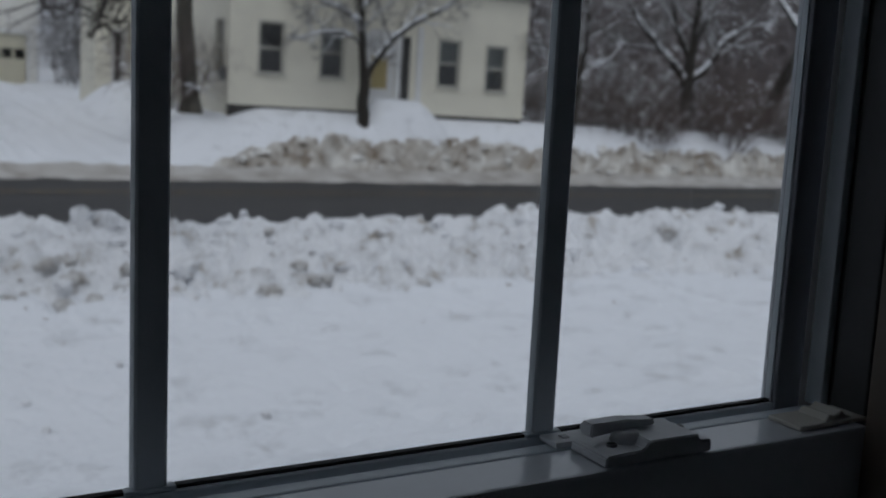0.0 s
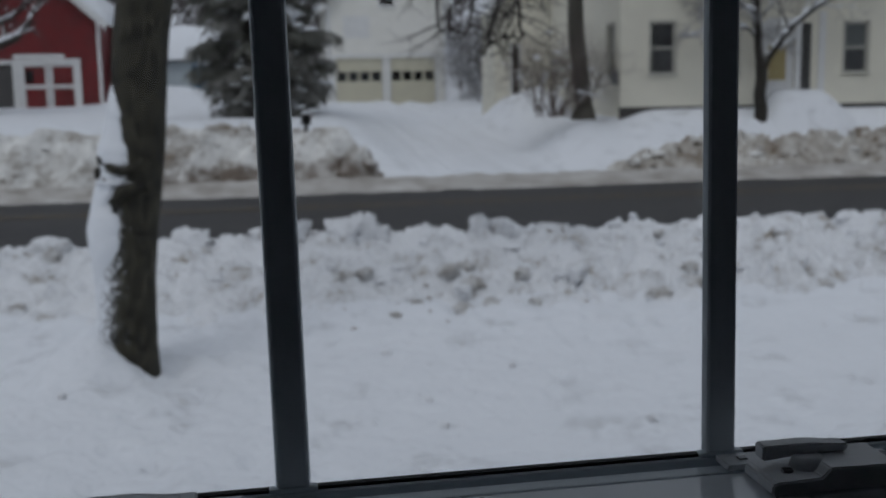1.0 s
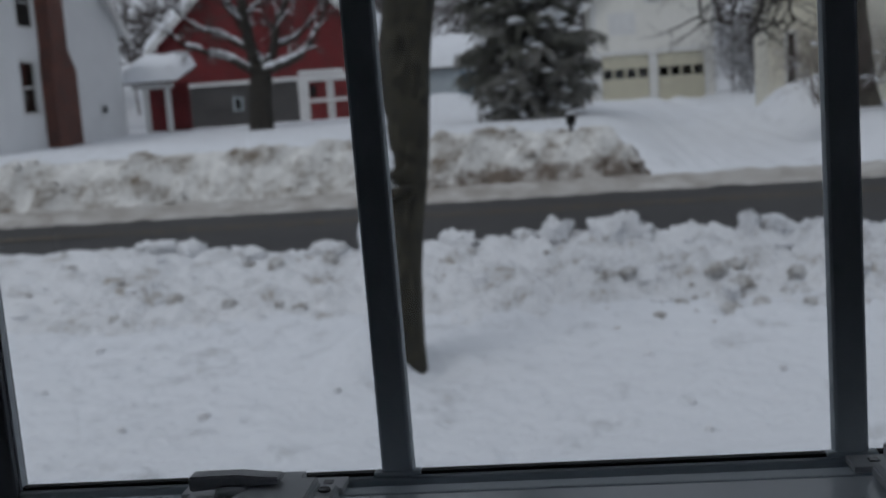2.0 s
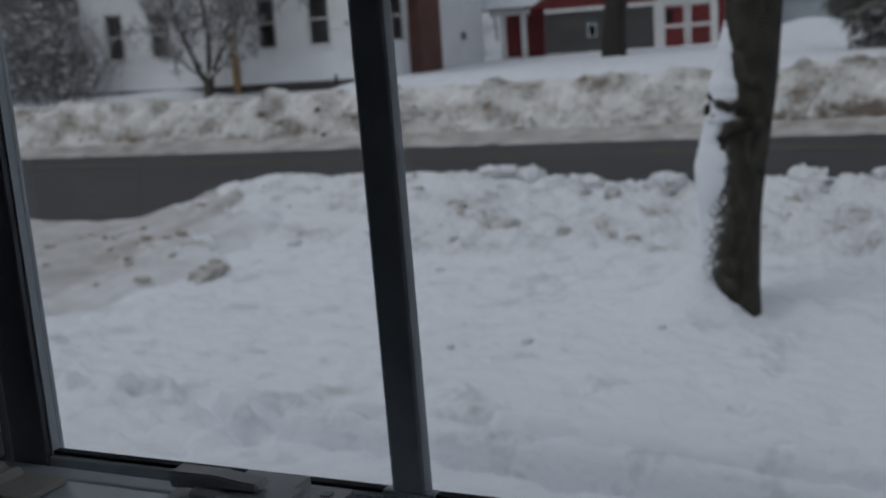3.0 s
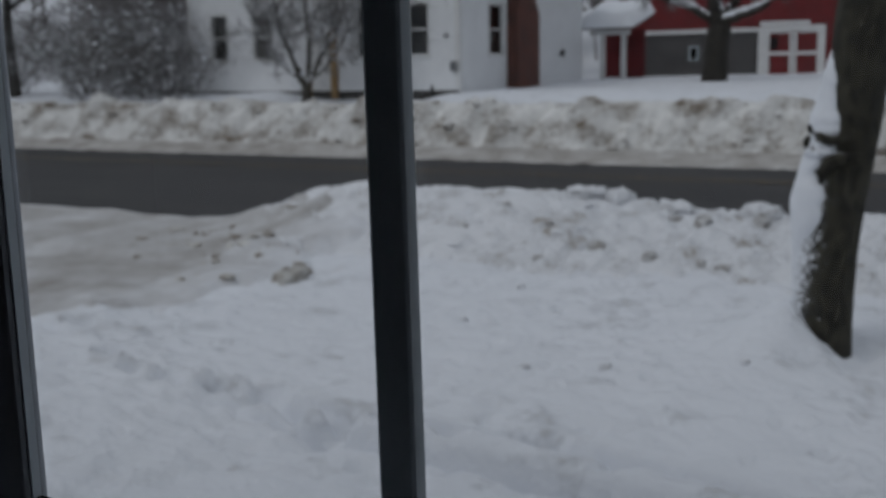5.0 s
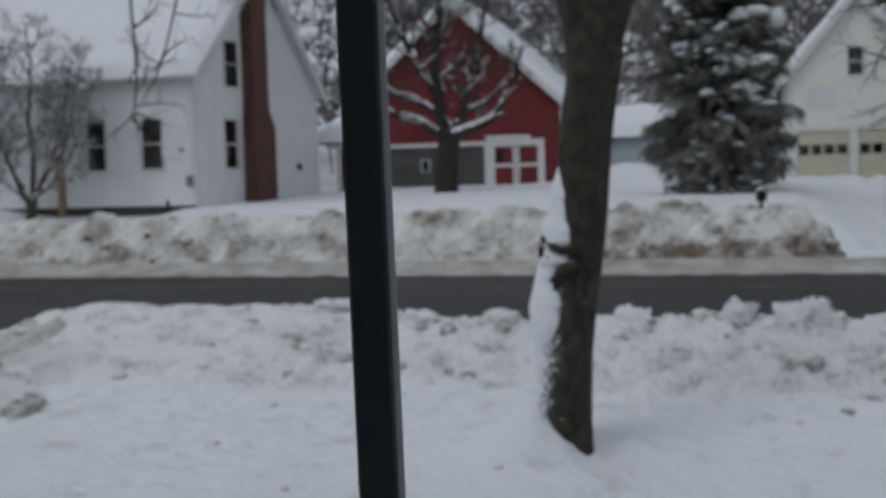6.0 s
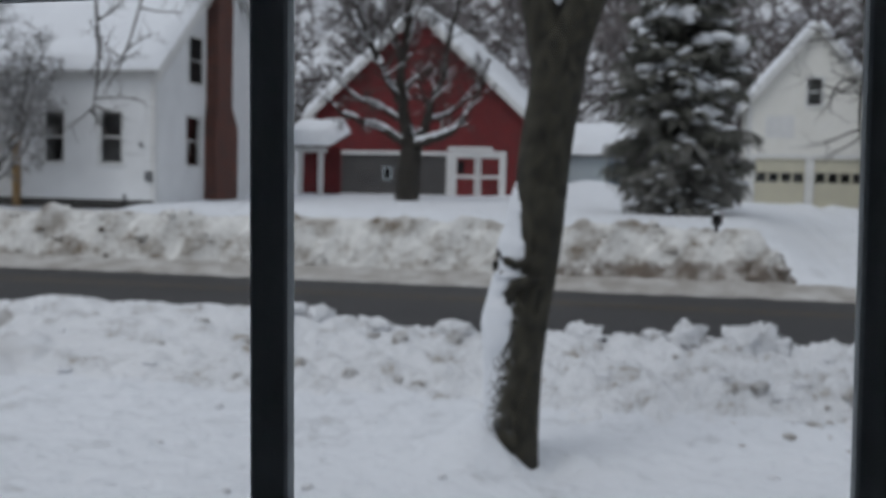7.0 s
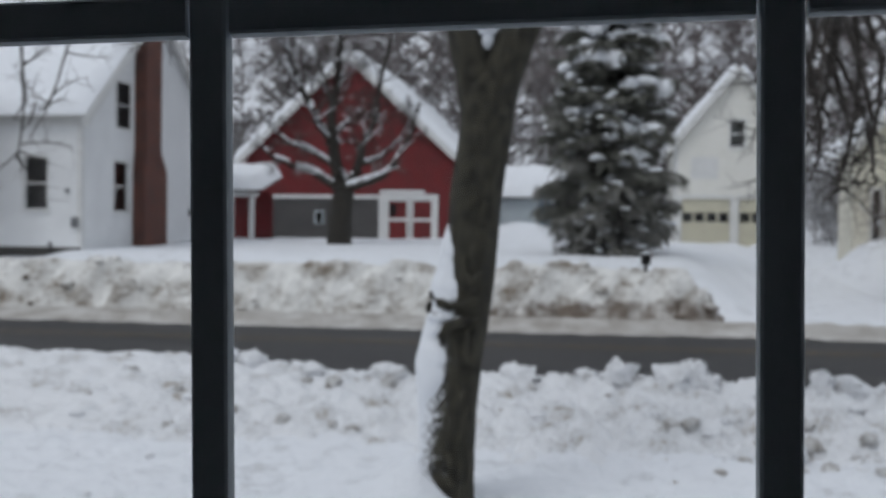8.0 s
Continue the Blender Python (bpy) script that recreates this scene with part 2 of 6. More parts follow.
def prism(bm, outline, d0, d1, axis="y"):
    """A polygon of (u, z) drawn along an axis from d0 to d1."""
    def at(u, z, d):
        return (u, d, z) if axis == "y" else (d, u, z)
    a = [bm.verts.new(at(u, z, d0)) for u, z in outline]
    b = [bm.verts.new(at(u, z, d1)) for u, z in outline]
    k = len(a)
    bm.faces.new(a)
    bm.faces.new(b[::-1])
    for i in range(k):
        bm.faces.new((a[i], b[i], b[(i + 1) % k], a[(i + 1) % k]))
    bmesh.ops.recalc_face_normals(bm, faces=bm.faces)


def wall(bm, axis, u0, u1, z0, z1, d0, d1, openings=()):
    """A wall slab in the x-z plane (axis 'y': thickness along y) or y-z plane (axis 'x'), with openings (ua, ub, za, zb)."""
    us = sorted({u0, u1, *(o[0] for o in openings), *(o[1] for o in openings)})
    zs = sorted({z0, z1, *(o[2] for o in openings), *(o[3] for o in openings)})
    for ua, ub in zip(us, us[1:]):
        for za, zb in zip(zs, zs[1:]):
            um, zm = (ua + ub) / 2, (za + zb) / 2
            if any(o[0] < um < o[1] and o[2] < zm < o[3] for o in openings):
                continue
            box(bm, *((ua, ub, d0, d1) if axis == "y" else (d0, d1, ua, ub)), za, zb)


class Tubes:
    """Tapered tubes gathered into one mesh."""
    def __init__(self):
        self.v, self.f = [], []

    def add(self, pts, rad, n=6):
        base, k = len(self.v), len(pts)
        for i, p in enumerate(pts):
            d = (pts[min(i + 1, k - 1)] - pts[max(i - 1, 0)]).normalized()
            a = d.orthogonal().normalized() if abs(d.z) < 0.9 else d.cross(Vector((0, 1, 0))).normalized()
            b = d.cross(a)
            for j in range(n):
                w = 2 * math.pi * j / n
                self.v.append(p + (a * math.cos(w) + b * math.sin(w)) * rad[i])
        for i in range(k - 1):
            for j in range(n):
                q = (j + 1) % n
                self.f.append((base + i * n + j, base + i * n + q, base + (i + 1) * n + q, base + (i + 1) * n + j))
        self.f.append(tuple(base + (k - 1) * n + j for j in range(n)))

    def blob(self, c, rx, ry, rz, rng, rows=4, cols=7):
        base = len(self.v)
        ph = rng.random() * 6
        for i in range(rows + 1):
            th = math.pi * i / rows
            for j in range(cols):
                w = 2 * math.pi * j / cols + ph
                k = 0.8 + 0.4 * rng.random()
                self.v.append(Vector((c[0] + rx * k * math.sin(th) * math.cos(w), c[1] + ry * k * math.sin(th) * math.sin(w), c[2] + rz * math.cos(th) * (0.9 + 0.2 * rng.random()))))
        for i in range(rows):
            for j in range(cols):
                q = (j + 1) % cols
                self.f.append((base + i * cols + j, base + (i + 1) * cols + j, base + (i + 1) * cols + q, base + i * cols + q))

    def done(self, name, material, parent=None, label="", smooth=True):
        me = bpy.data.meshes.new(name)
        me.from_pydata([tuple(v) for v in self.v], [], self.f)
        me.update()
        if smooth:
            me.polygons.foreach_set("use_smooth", [True] * len(me.polygons))
        return link_mesh(name, me, material, parent, label)


def grid_mesh(name, xs, ys, height, material, parent=None, label="", smooth=True):
    nx, ny = len(xs), len(ys)
    v = [(x, y, height(x, y)) for y in ys for x in xs]
    f = [(j * nx + i, j * nx + i + 1, (j + 1) * nx + i + 1, (j + 1) * nx + i) for j in range(ny - 1) for i in range(nx - 1)]
    me = bpy.data.meshes.new(name)
    me.from_pydata(v, [], f)
    me.update()
    if smooth:
        me.polygons.foreach_set("use_smooth", [True] * len(me.polygons))
    return link_mesh(name, me, material, parent, label)


def steps(*runs):
    """Coordinates: a start, then (end, step) runs."""
    out, at = [runs[0]], runs[0]
    for end, st in runs[1:]:
        k = max(1, round(abs(end - at) / st))
        out += [at + (end - at) * (i + 1) / k for i in range(k)]
        at = end
    return out


def smoothstep(a, b, x):
    t = min(1.0, max(0.0, (x - a) / (b - a)))
    return t * t * (3 - 2 * t)


def fbm(x, y, s, octaves=4, z=0.0):
    return noise.fractal(Vector((x * s, y * s, z)), 0.9, 2.0, octaves)


def cells(x, y, s, z=0.0):
    """Rounded lumps, 0 between them and 1 at their middle."""
    d = noise.voronoi(Vector((x * s, y * s, z)))[0][0]
    return max(0.0, 1 - d * 1.5)


# ---- the lie of the land ----
ROAD_NEAR, ROAD_FAR = 12.9, 25.0


def road_far(x):
    return ROAD_FAR + 0.03 * x


def drive_edge(y):
    """Where the plowed drive ends and the lawn begins."""
    return -7.6 - 0.62 * max(0.0, y - 7.3) - 0.9 * max(0.0, 7.3 - y)


def far_lawn(x, y):
    """The raised lawns and the sloping drive over the road."""
    d = y - road_far(x)
    right = smoothstep(7.5, 11, x)
    lawn = (1.4 - 0.3 * right) * smoothstep(1.6 - 0.6 * right, 3.2 - 0.2 * right, d) + (0.33 + 0.37 * right) * smoothstep(3.0 - 1.2 * right, 6.0 - 2.2 * right, d) + 0.3 * smoothstep(6, 20, d)
    drive = 0.05 + 1.93 * min(1.0, max(0.0, d) / 22.5) ** 0.85
    for c in (-0.8, 0.8):
        drive -= 0.09 * math.exp(-((x - 7.0 + 0.1 * d - c) / 0.22) ** 2) * smoothstep(0.5, 2, d)
    drive += 0.1 * fbm((x + 0.1 * d) * 1.5, d * 0.1, 1.0, 4, 51.0) * smoothstep(0.5, 3, d)
    into = smoothstep(1.3, 3.6 + 0.12 * d, x) * (1 - smoothstep(6.6, 11.0, x + 0.03 * d))
    lawn += 0.85 * math.exp(-((x + 4.6) / 2.2) ** 2) * smoothstep(41, 48.5, y) * (1 - smoothstep(51, 54, y))
    lawn -= 0.24 * smoothstep(-24.5, -22, x) * (1 - smoothstep(-18.2, -16.9, x)) * smoothstep(3.2, 4.4, d) * (1 - smoothstep(6, 8, d))
    mound = 0.62 * math.exp(-((x - 8.35) / 0.95) ** 2 - ((y - 28.8) / 1.0) ** 2)
    mound += 1.0 * math.exp(-((x - 8.6) / 1.7) ** 2 - ((y - 36.2) / 1.3) ** 2) + 0.4 * math.exp(-((x - 8.6) / 0.9) ** 2 - ((y - 46.0) / 1.5) ** 2)
    return lawn * (1 - into) + drive * into + mound


FOOTPRINTS = [(-8.0, 6.35), (-7.3, 6.0), (-7.5, 5.75), (-6.7, 5.7), (-6.15, 5.8), (-6.3, 5.45), (-5.8, 5.24), (-5.35, 5.12), (-4.93, 5.2), (-4.6, 5.32), (-4.2, 5.12), (-3.86, 5.09)]


def ground_z(x, y):
    rise = 24 * smoothstep(64, 130, y) + 44 * smoothstep(110, 240, y)
    if y > road_far(x) - 0.2:
        z = far_lawn(x, y) + 0.05 * fbm(x, y, 0.35) * smoothstep(0.5, 4, y - road_far(x)) - 0.15 * (1 - smoothstep(0.55, 1.2, y - road_far(x)))
        return z + rise * (1 + 0.25 * noise.noise(Vector((x * 0.02, y * 0.02, 3))))
    if y > ROAD_NEAR - 0.5:
        return -0.07
    lawn = 0.17 + 0.04 * fbm(x, y, 0.5) + 0.018 * fbm(x, y, 2.2, 5, 4.0) + 0.03 * abs(fbm(x, y, 5.0, 4, 14.0)) + 0.03 * cells(x, y, 5.0, 41.0) * smoothstep(-0.5, 0.4, fbm(x, y, 0.7, 3, 44.0)) + 0.02 * fbm(x, y, 8.0, 3, 47.0) - 0.07 * smoothstep(0.5, 0.75, cells(x, y, 2.6, 9.0)) * smoothstep(-0.3, 0.3, fbm(x, y, 0.6, 3, 17.0)) - 0.05 * smoothstep(0.5, 0.75, cells(x, y, 4.6, 19.0)) * smoothstep(-0.4, 0.3, fbm(x, y, 0.5, 3, 27.0))
    lawn += 0.08 * smoothstep(8.4, 10.0, y)
    side = smoothstep(-0.5, 0.9, x - drive_edge(y))
    drive = 0.03 + 0.02 * fbm(x, y, 1.2, 4, 9.0)
    z = lawn * side + drive * (1 - side)
    # the well and the drift round the near tree
    dx, dy = x + 1.27, y - 8.0
    z += 0.30 * math.exp(-((dx + 0.34) ** 2 / 0.12 + (dy + 0.1) ** 2 / 0.4)) + 0.1 * math.exp(-((dx + 0.5) ** 2 / 0.9 + dy ** 2 / 1.2)) - 0.12 * math.exp(-((dx - 0.27) ** 2 / 0.06 + (dy + 0.12) ** 2 / 0.1))
    # the ridge that a shovel left along the walk, and the trodden end of it
    if x < 3 and side > 0.01:
        ragged = 0.035 * fbm(x, y * 0.4, 2.4, 5, 2.0)
        fade = (1 - smoothstep(0.8, 3, x)) * smoothstep(-5.2, -4.0, x)
        d = y - 4.8 - 0.24 * smoothstep(-0.7, -3.2, x) - 0.02 * math.sin(x * 2.1) + ragged
        e = y - 5.02 - 0.34 * smoothstep(-0.4, -2.2, x) + 0.12 * smoothstep(-2.4, -3.6, x) + 0.9 * ragged + 0.04 * fbm(x, 0.0, 2.4, 3, 6.0)
        z -= 0.07 * (1 - smoothstep(-0.015, 0.015, e)) * fade
        z -= 0.2 * math.exp(-((e + 0.05) / 0.06) ** 2) * fade
        z += 0.08 * math.exp(-((d - 0.13) / 0.12) ** 2) * fade
        z -= 0.07 * (1 - smoothstep(-0.015, 0.015, d)) * fade
        z -= 0.22 * math.exp(-((d + 0.05) / 0.06) ** 2) * fade
        trail = 5.0 + 0.08 * max(0.0, -3.8 - x) + 0.58 * max(0.0, -5.75 - x)
        lump = smoothstep(-2.6, -3.8, x) * math.exp(-((y - trail) / 0.34) ** 2)
        z += lump * (0.08 * fbm(x, y, 3.0, 5, 7.0) + 0.07 * cells(x, y, 4.2, 1.0))
        for fx, fy in FOOTPRINTS:
            q = ((x - fx) / 0.15) ** 2 + ((y - fy) / 0.11) ** 2
            if q < 6:
                z += -0.2 * math.exp(-q * 1.6) + 0.045 * math.exp(-(q - 2.2) ** 2)
    return z * (1 - smoothstep(ROAD_NEAR - 1.2, ROAD_NEAR - 0.5, y)) - 0.07 * smoothstep(ROAD_NEAR - 1.2, ROAD_NEAR - 0.5, y)


xs = steps(-400, (-150, 50), (-60, 9), (-40, 1.2), (-16, 0.35), (-9, 0.11), (-4, 0.07), (5, 0.055), (16, 0.1), (40, 0.4), (60, 1.2), (150, 9), (400, 50))
ys = steps(-400, (-100, 60), (-10, 9), (-3, 1.4), (2.5, 0.4), (4.2, 0.08), (5.7, 0.022), (9.2, 0.045), (13.0, 0.12), (24.4, 1.6), (31, 0.2), (52, 0.7), (80, 3), (260, 9), (700, 80))
tagged(grid_mesh("ground", xs, ys, ground_z, SNOW), "snow-covered lawns and drives under an overcast sky", "ground", "", "structure")

road = tagged(grid_mesh("road", steps(-400, (400, 10)), [0, 0.5, 1], lambda x, y: 0, ASPHALT), "dark wet asphalt road between plowed snow banks", "road", "", "structure")
for v in road.data.vertices:
    x, k = v.co.x, v.co.y
    v.co = Vector((x, (ROAD_NEAR - 1.0) * (1 - k) + (road_far(x) + 0.4) * k, 0.03 * math.sin(k * math.pi)))
for off in (-0.12, 0.12):
    bm = bmesh.new()
    for i in range(-30, 30):
        x0, x1 = i * 4.0, i * 4.0 + 4.0
        q = [bm.verts.new((x, road_far(x) - 3.2 + off + e, 0.036)) for x, e in ((x0, -0.05), (x1, -0.05), (x1, 0.05), (x0, 0.05))]
        bm.faces.new(q)
    part("centre_line", bm, YELLOW, road, "worn yellow paint line")


# ---- plowed banks ----
def near_bank(x, y):
    end = smoothstep(-0.9, 2.2, x - drive_edge(y))
    crest = 0.74 + 0.13 * smoothstep(-3.8, -5.2, x) + 0.07 * smoothstep(2.5, 4.5, x) + 0.09 * smoothstep(6, 11, x) + 0.08 * fbm(x, 0, 0.55, 3, 5.0)
    up = smoothstep(9.0, 12.0, y) ** 0.85
    down = 1 - smoothstep(12.05, ROAD_NEAR + 0.15, y)
    z = 0.1 + (crest - 0.1) * up * end
    rough = smoothstep(8.7, 9.9, y) * (1 - 0.3 * smoothstep(11.3, 11.9, y))
    calm = 0.82 + 0.18 * smoothstep(0.2, 3.0, x) - 0.27 * smoothstep(-1, -4, x)
    p = Vector((x, y, 0.0))
    torn = noise.turbulence(p * 2.3, 5, True)
    z += rough * end * calm * 1.35 * (0.05 * cells(x, y, 2.4) + 0.055 * cells(x, y, 5.5, 3.0) + 0.075 * cells(x, y, 10.0, 5.0) + (0.16 + 0.1 * smoothstep(1.5, 4, x)) * (torn - 0.75) + 0.075 * (noise.turbulence(p * 7.0, 3, True) - 0.7) + 0.06 * fbm(x, y, 1.3, 3, 1.0) - 0.01)
    edge = smoothstep(8.8, 9.5, y)
    return (z * down - 0.12 * (1 - down)) * edge - 0.05 * (1 - edge)


bank = tagged(grid_mesh("snow_bank", steps(-12.2, (-6, 0.07), (9, 0.042), (17, 0.065), (45, 0.25)), steps(8.8, (12.5, 0.042), (13.2, 0.07)), near_bank, SNOW_NEAR),
              "lumpy plowed snow bank along the near roadside, flecked with dirt", "snow bank", "snow banks", "stuff")


def scraped(m):
    """Brown slush scraped up along the foot of the bank, deepest towards its end at the drive."""
    n, l = m.node_tree.nodes, m.node_tree.links
    b = n["Principled BSDF"]
    old = b.inputs["Base Color"].links[0].from_socket
    tc, sep = n.new("ShaderNodeTexCoord"), n.new("ShaderNodeSeparateXYZ")
    l.new(tc.outputs["Object"], sep.inputs[0])

    def calc(op, a, c, d=None):
        k = n.new("ShaderNodeMath")
        k.operation = op
        for q, v in enumerate((a, c, d)):
            if v is None:
                continue
            if isinstance(v, float):
                k.inputs[q].default_value = v
            else:
                l.new(v, k.inputs[q])
        return k.outputs[0]

    def ramp(v, a, c):
        r = n.new("ShaderNodeMapRange")
        r.interpolation_type = "SMOOTHSTEP"
        r.inputs["From Min"].default_value, r.inputs["From Max"].default_value = a, c
        l.new(v, r.inputs["Value"])
        return r.outputs[0]

    t = n.new("ShaderNodeTexNoise")
    t.inputs["Scale"].default_value, t.inputs["Detail"].default_value = 1.6, 7
    l.new(tc.outputs["Object"], t.inputs["Vector"])
    along_x = ramp(sep.outputs["X"], -7.0, -0.5)
    height = calc("MULTIPLY_ADD", along_x, -0.6, sep.outputs["Z"])
    ragged = calc("MULTIPLY_ADD", t.outputs[0], 1.0, height)
    mask = calc("MULTIPLY", ramp(ragged, 0.72, 0.42), ramp(sep.outputs["X"], -7.5, -4.0))
    mask = calc("MULTIPLY", mask, ramp(sep.outputs["X"], 5.5, 4.0))
    grit = n.new("ShaderNodeTexNoise")
    grit.inputs["Scale"].default_value, grit.inputs["Detail"].default_value = 3.2, 8
    l.new(tc.outputs["Object"], grit.inputs["Vector"])
    mask = calc("MULTIPLY", mask, calc("MULTIPLY_ADD", ramp(grit.outputs[0], 0.66, 0.44), 0.5, 0.44))
    mc = n.new("ShaderNodeMix")
    mc.data_type = "RGBA"
    l.new(mask, mc.inputs[0])
    l.new(old, mc.inputs[6])
    mc.inputs[7].default_value = (0.17, 0.135, 0.108, 1)
    l.new(mc.outputs[2], b.inputs["Base Color"])


def far_bank(top, x0, x1):
    def h(x, y):
        d = y - road_far(x)
        ends = smoothstep(x0, x0 + (4.2 if x0 > 0 else 1.2), x + (0.7 * fbm(x, d, 0.9, 3, 31.0) if x0 > 0 else 0.0)) * (1 - smoothstep(x1 - 2.1, x1, x + 0.3 * fbm(x, d, 1.1, 3, 33.0)))
        crest = top + 0.1 * fbm(x, 0, 0.5, 3, 2.0)
        face = smoothstep(0.85, 2.15, d)
        z = crest * face * (1 - 0.25 * smoothstep(2.6, 3.8, d))
        gully = 0.8 * fbm(x * 1.0 - d * 1.1, d * 0.25 + x * 0.12, 1.5, 5, 4.0) + 0.1 * cells(x - d * 0.9, d, 1.4) + 0.06 * cells(x, d, 3.4, 2.0) - 0.12 * smoothstep(0.1, 0.5, fbm(x - d * 1.1, d * 0.4, 1.9, 3, 21.0)) + 0.2 * (noise.turbulence(Vector(((x - d) * 1.6, (x + d) * 0.45, 2.0)), 4, True) - 0.75) - 0.16
        z += gully * smoothstep(0.75, 1.3, d) * (1 - 0.88 * smoothstep(1.6, 2.5, d))
        if x0 > 0:
            z = crest * smoothstep(0.7, 1.7, d) * (1 - 0.25 * smoothstep(2.6, 3.8, d)) + 0.62 * gully * smoothstep(0.65, 1.1, d) * (1 - 0.85 * smoothstep(2.3, 3.2, d))
        elif ends < 1:
            z += 0.5 * gully * smoothstep(0.75, 1.3, d) * (1 - ends)
        return z * ends ** 0.8 - (0.06 if x0 > 0 else 0.4) * (1 - ends) - 0.1 * smoothstep(3.2, 3.8, d)
    return h


def sheared(name, x0, x1, top, label, material):
    ob = grid_mesh(name, steps(x0, (x1, 0.1)), steps(0.6, (3.8, 0.09)), lambda x, d: far_bank(top, x0, x1)(x, d + road_far(x)), material)
    for v in ob.data.vertices:
        v.co.y += road_far(v.co.x)
    return tagged(ob, label, "snow bank", "snow banks", "stuff")


scraped(SNOW_FAR)
sheared("snow_bank", -48, 3.45, 1.5, "tall sand-stained snow bank along the far roadside", SNOW_FAR)
sheared("snow_bank", 7.7, 48, 1.12, "low grey-brown snow bank before the cream house", SNOW_SANDED)
rng = random.Random(9)
lumps, pits = Tubes(), Tubes()
for x0, x1, top, n in ((-46, 2.6, 1.5, 420), (9.2, 46, 1.12, 520)):
    hz = far_bank(top, -48 if x0 < 0 else 7.7, 3.45 if x0 < 0 else 48)
    for i in range(n):
        x, d = rng.uniform(x0, x1), 0.95 + 1.35 * rng.random() ** 1.3
        y = road_far(x) + d
        q = 0.04 + 0.13 * rng.random() ** 2.5
        # Dark lumps are dirt and also stand in for the shade in pits.
        dark = rng.random() < 0.2 and d < 1.8
        q *= 0.6 if dark else 1.0
        (pits if dark else lumps).blob((x, y, hz(x, y) + q * 0.1), q * rng.uniform(0.8, 1.7), q, q * rng.uniform(0.5, 0.9), rng, 4, 7)
tagged(lumps.done("snow_lumps", SNOW_FAR, None, "", True), "rough lumps of sandy snow on the far banks", "snow", "", "stuff")
tagged(pits.done("dirt_and_pit_lumps", dirty_shaded_snow("dirt_and_pit_shade", (0.14, 0.115, 0.09), 0.5, 0.85, 2.0, (0.34, 0.3, 0.25)), None, "", True), "brown lumps for frozen dirt and for shaded pits in the far banks", "dirt", "", "stuff")
sh = grid_mesh("shoulder", steps(-60, (-24, 0.3), (24, 0.14), (60, 0.3)), steps(-0.25, (1.5, 0.11)), lambda x, d: 0.07 * smoothstep(-0.25, 0.2, d) + 0.2 * smoothstep(0.1, 1.0, d) - 0.3 * smoothstep(1.1, 1.5, d) + 0.05 * fbm(x, d, 2.2, 4) + 0.05 * cells(x, d, 2.2, 8.0) * smoothstep(0.1, 0.5, d), SNOW_SHOULDER)
for v in sh.data.vertices:
    v.co.y += road_far(v.co.x) + 0.05 * math.sin(v.co.x * 0.8)
tagged(sh, "strip of packed grey snow at the road's edge", "snow", "", "structure")


def apron_z(x, y):
    edge = -6.9 - 0.4 * max(0.0, 9.0 - y) - 1.3 * max(0.0, y - 9.7) + 1.1 * fbm(x, y, 1.1, 5, 11.0)
    z = max(ground_z(x, y) if y < 12.0 else 0.0, near_bank(x, y) if x > -12 else 0.0, 0.02)
    z += 0.075 + 0.04 * fbm(x * 0.8 + y * 0.5, y, 1.1, 5, 3.0) + 0.07 * cells(x, y, 2.6) * smoothstep(-9.8, -7.6, x) + 0.03 * abs(fbm(x, y, 4.0, 4, 6.0)) * smoothstep(-10.5, -8.0, x)
    z -= 0.035 * math.exp(-((x + 10.3 + 0.35 * (y - 7.7)) / 0.35) ** 2) + 0.03 * math.exp(-((x + 12.0 + 0.3 * (y - 7.7)) / 0.35) ** 2)
    return z - 0.16 * smoothstep(-0.25, 0.25, x - edge) - 0.1 * smoothstep(12.6, 12.95, y) - 0.12 * smoothstep(6.9, 6.3, y)


def cleaner(m, x0, x1):
    """Clean snow takes over from the trodden snow towards the lawn."""
    n, l = m.node_tree.nodes, m.node_tree.links
    b = n["Principled BSDF"]
    old = b.inputs["Base Color"].links[0].from_socket
    tc, sep = n.new("ShaderNodeTexCoord"), n.new("ShaderNodeSeparateXYZ")
    l.new(tc.outputs["Object"], sep.inputs[0])
    t = n.new("ShaderNodeTexNoise")
    t.inputs["Scale"].default_value, t.inputs["Detail"].default_value = 1.4, 6
    l.new(tc.outputs["Object"], t.inputs["Vector"])
    k = n.new("ShaderNodeMath")
    k.operation = "MULTIPLY_ADD"
    k.inputs[1].default_value = 3.0
    l.new(t.outputs[0], k.inputs[0])
    l.new(sep.outputs["X"], k.inputs[2])
    r = n.new("ShaderNodeMapRange")
    r.inputs["From Min"].default_value, r.inputs["From Max"].default_value = x0 + 1.5, x1 + 1.5
    l.new(k.outputs[0], r.inputs["Value"])
    mc = n.new("ShaderNodeMix")
    mc.data_type = "RGBA"
    l.new(r.outputs[0], mc.inputs[0])
    l.new(old, mc.inputs[6])
    mc.inputs[7].default_value = (0.83, 0.845, 0.88, 1)
    l.new(mc.outputs[2], b.inputs["Base Color"])


cleaner(SNOW_APRON, -8.7, -6.7)
apron = grid_mesh("drive_apron", steps(-40, (-12, 0.7), (-5.8, 0.09)), steps(6.2, (12.95, 0.09)), apron_z, SNOW_APRON)
tagged(apron, "plowed drive mouth of packed dirty snow", "snow", "", "structure")

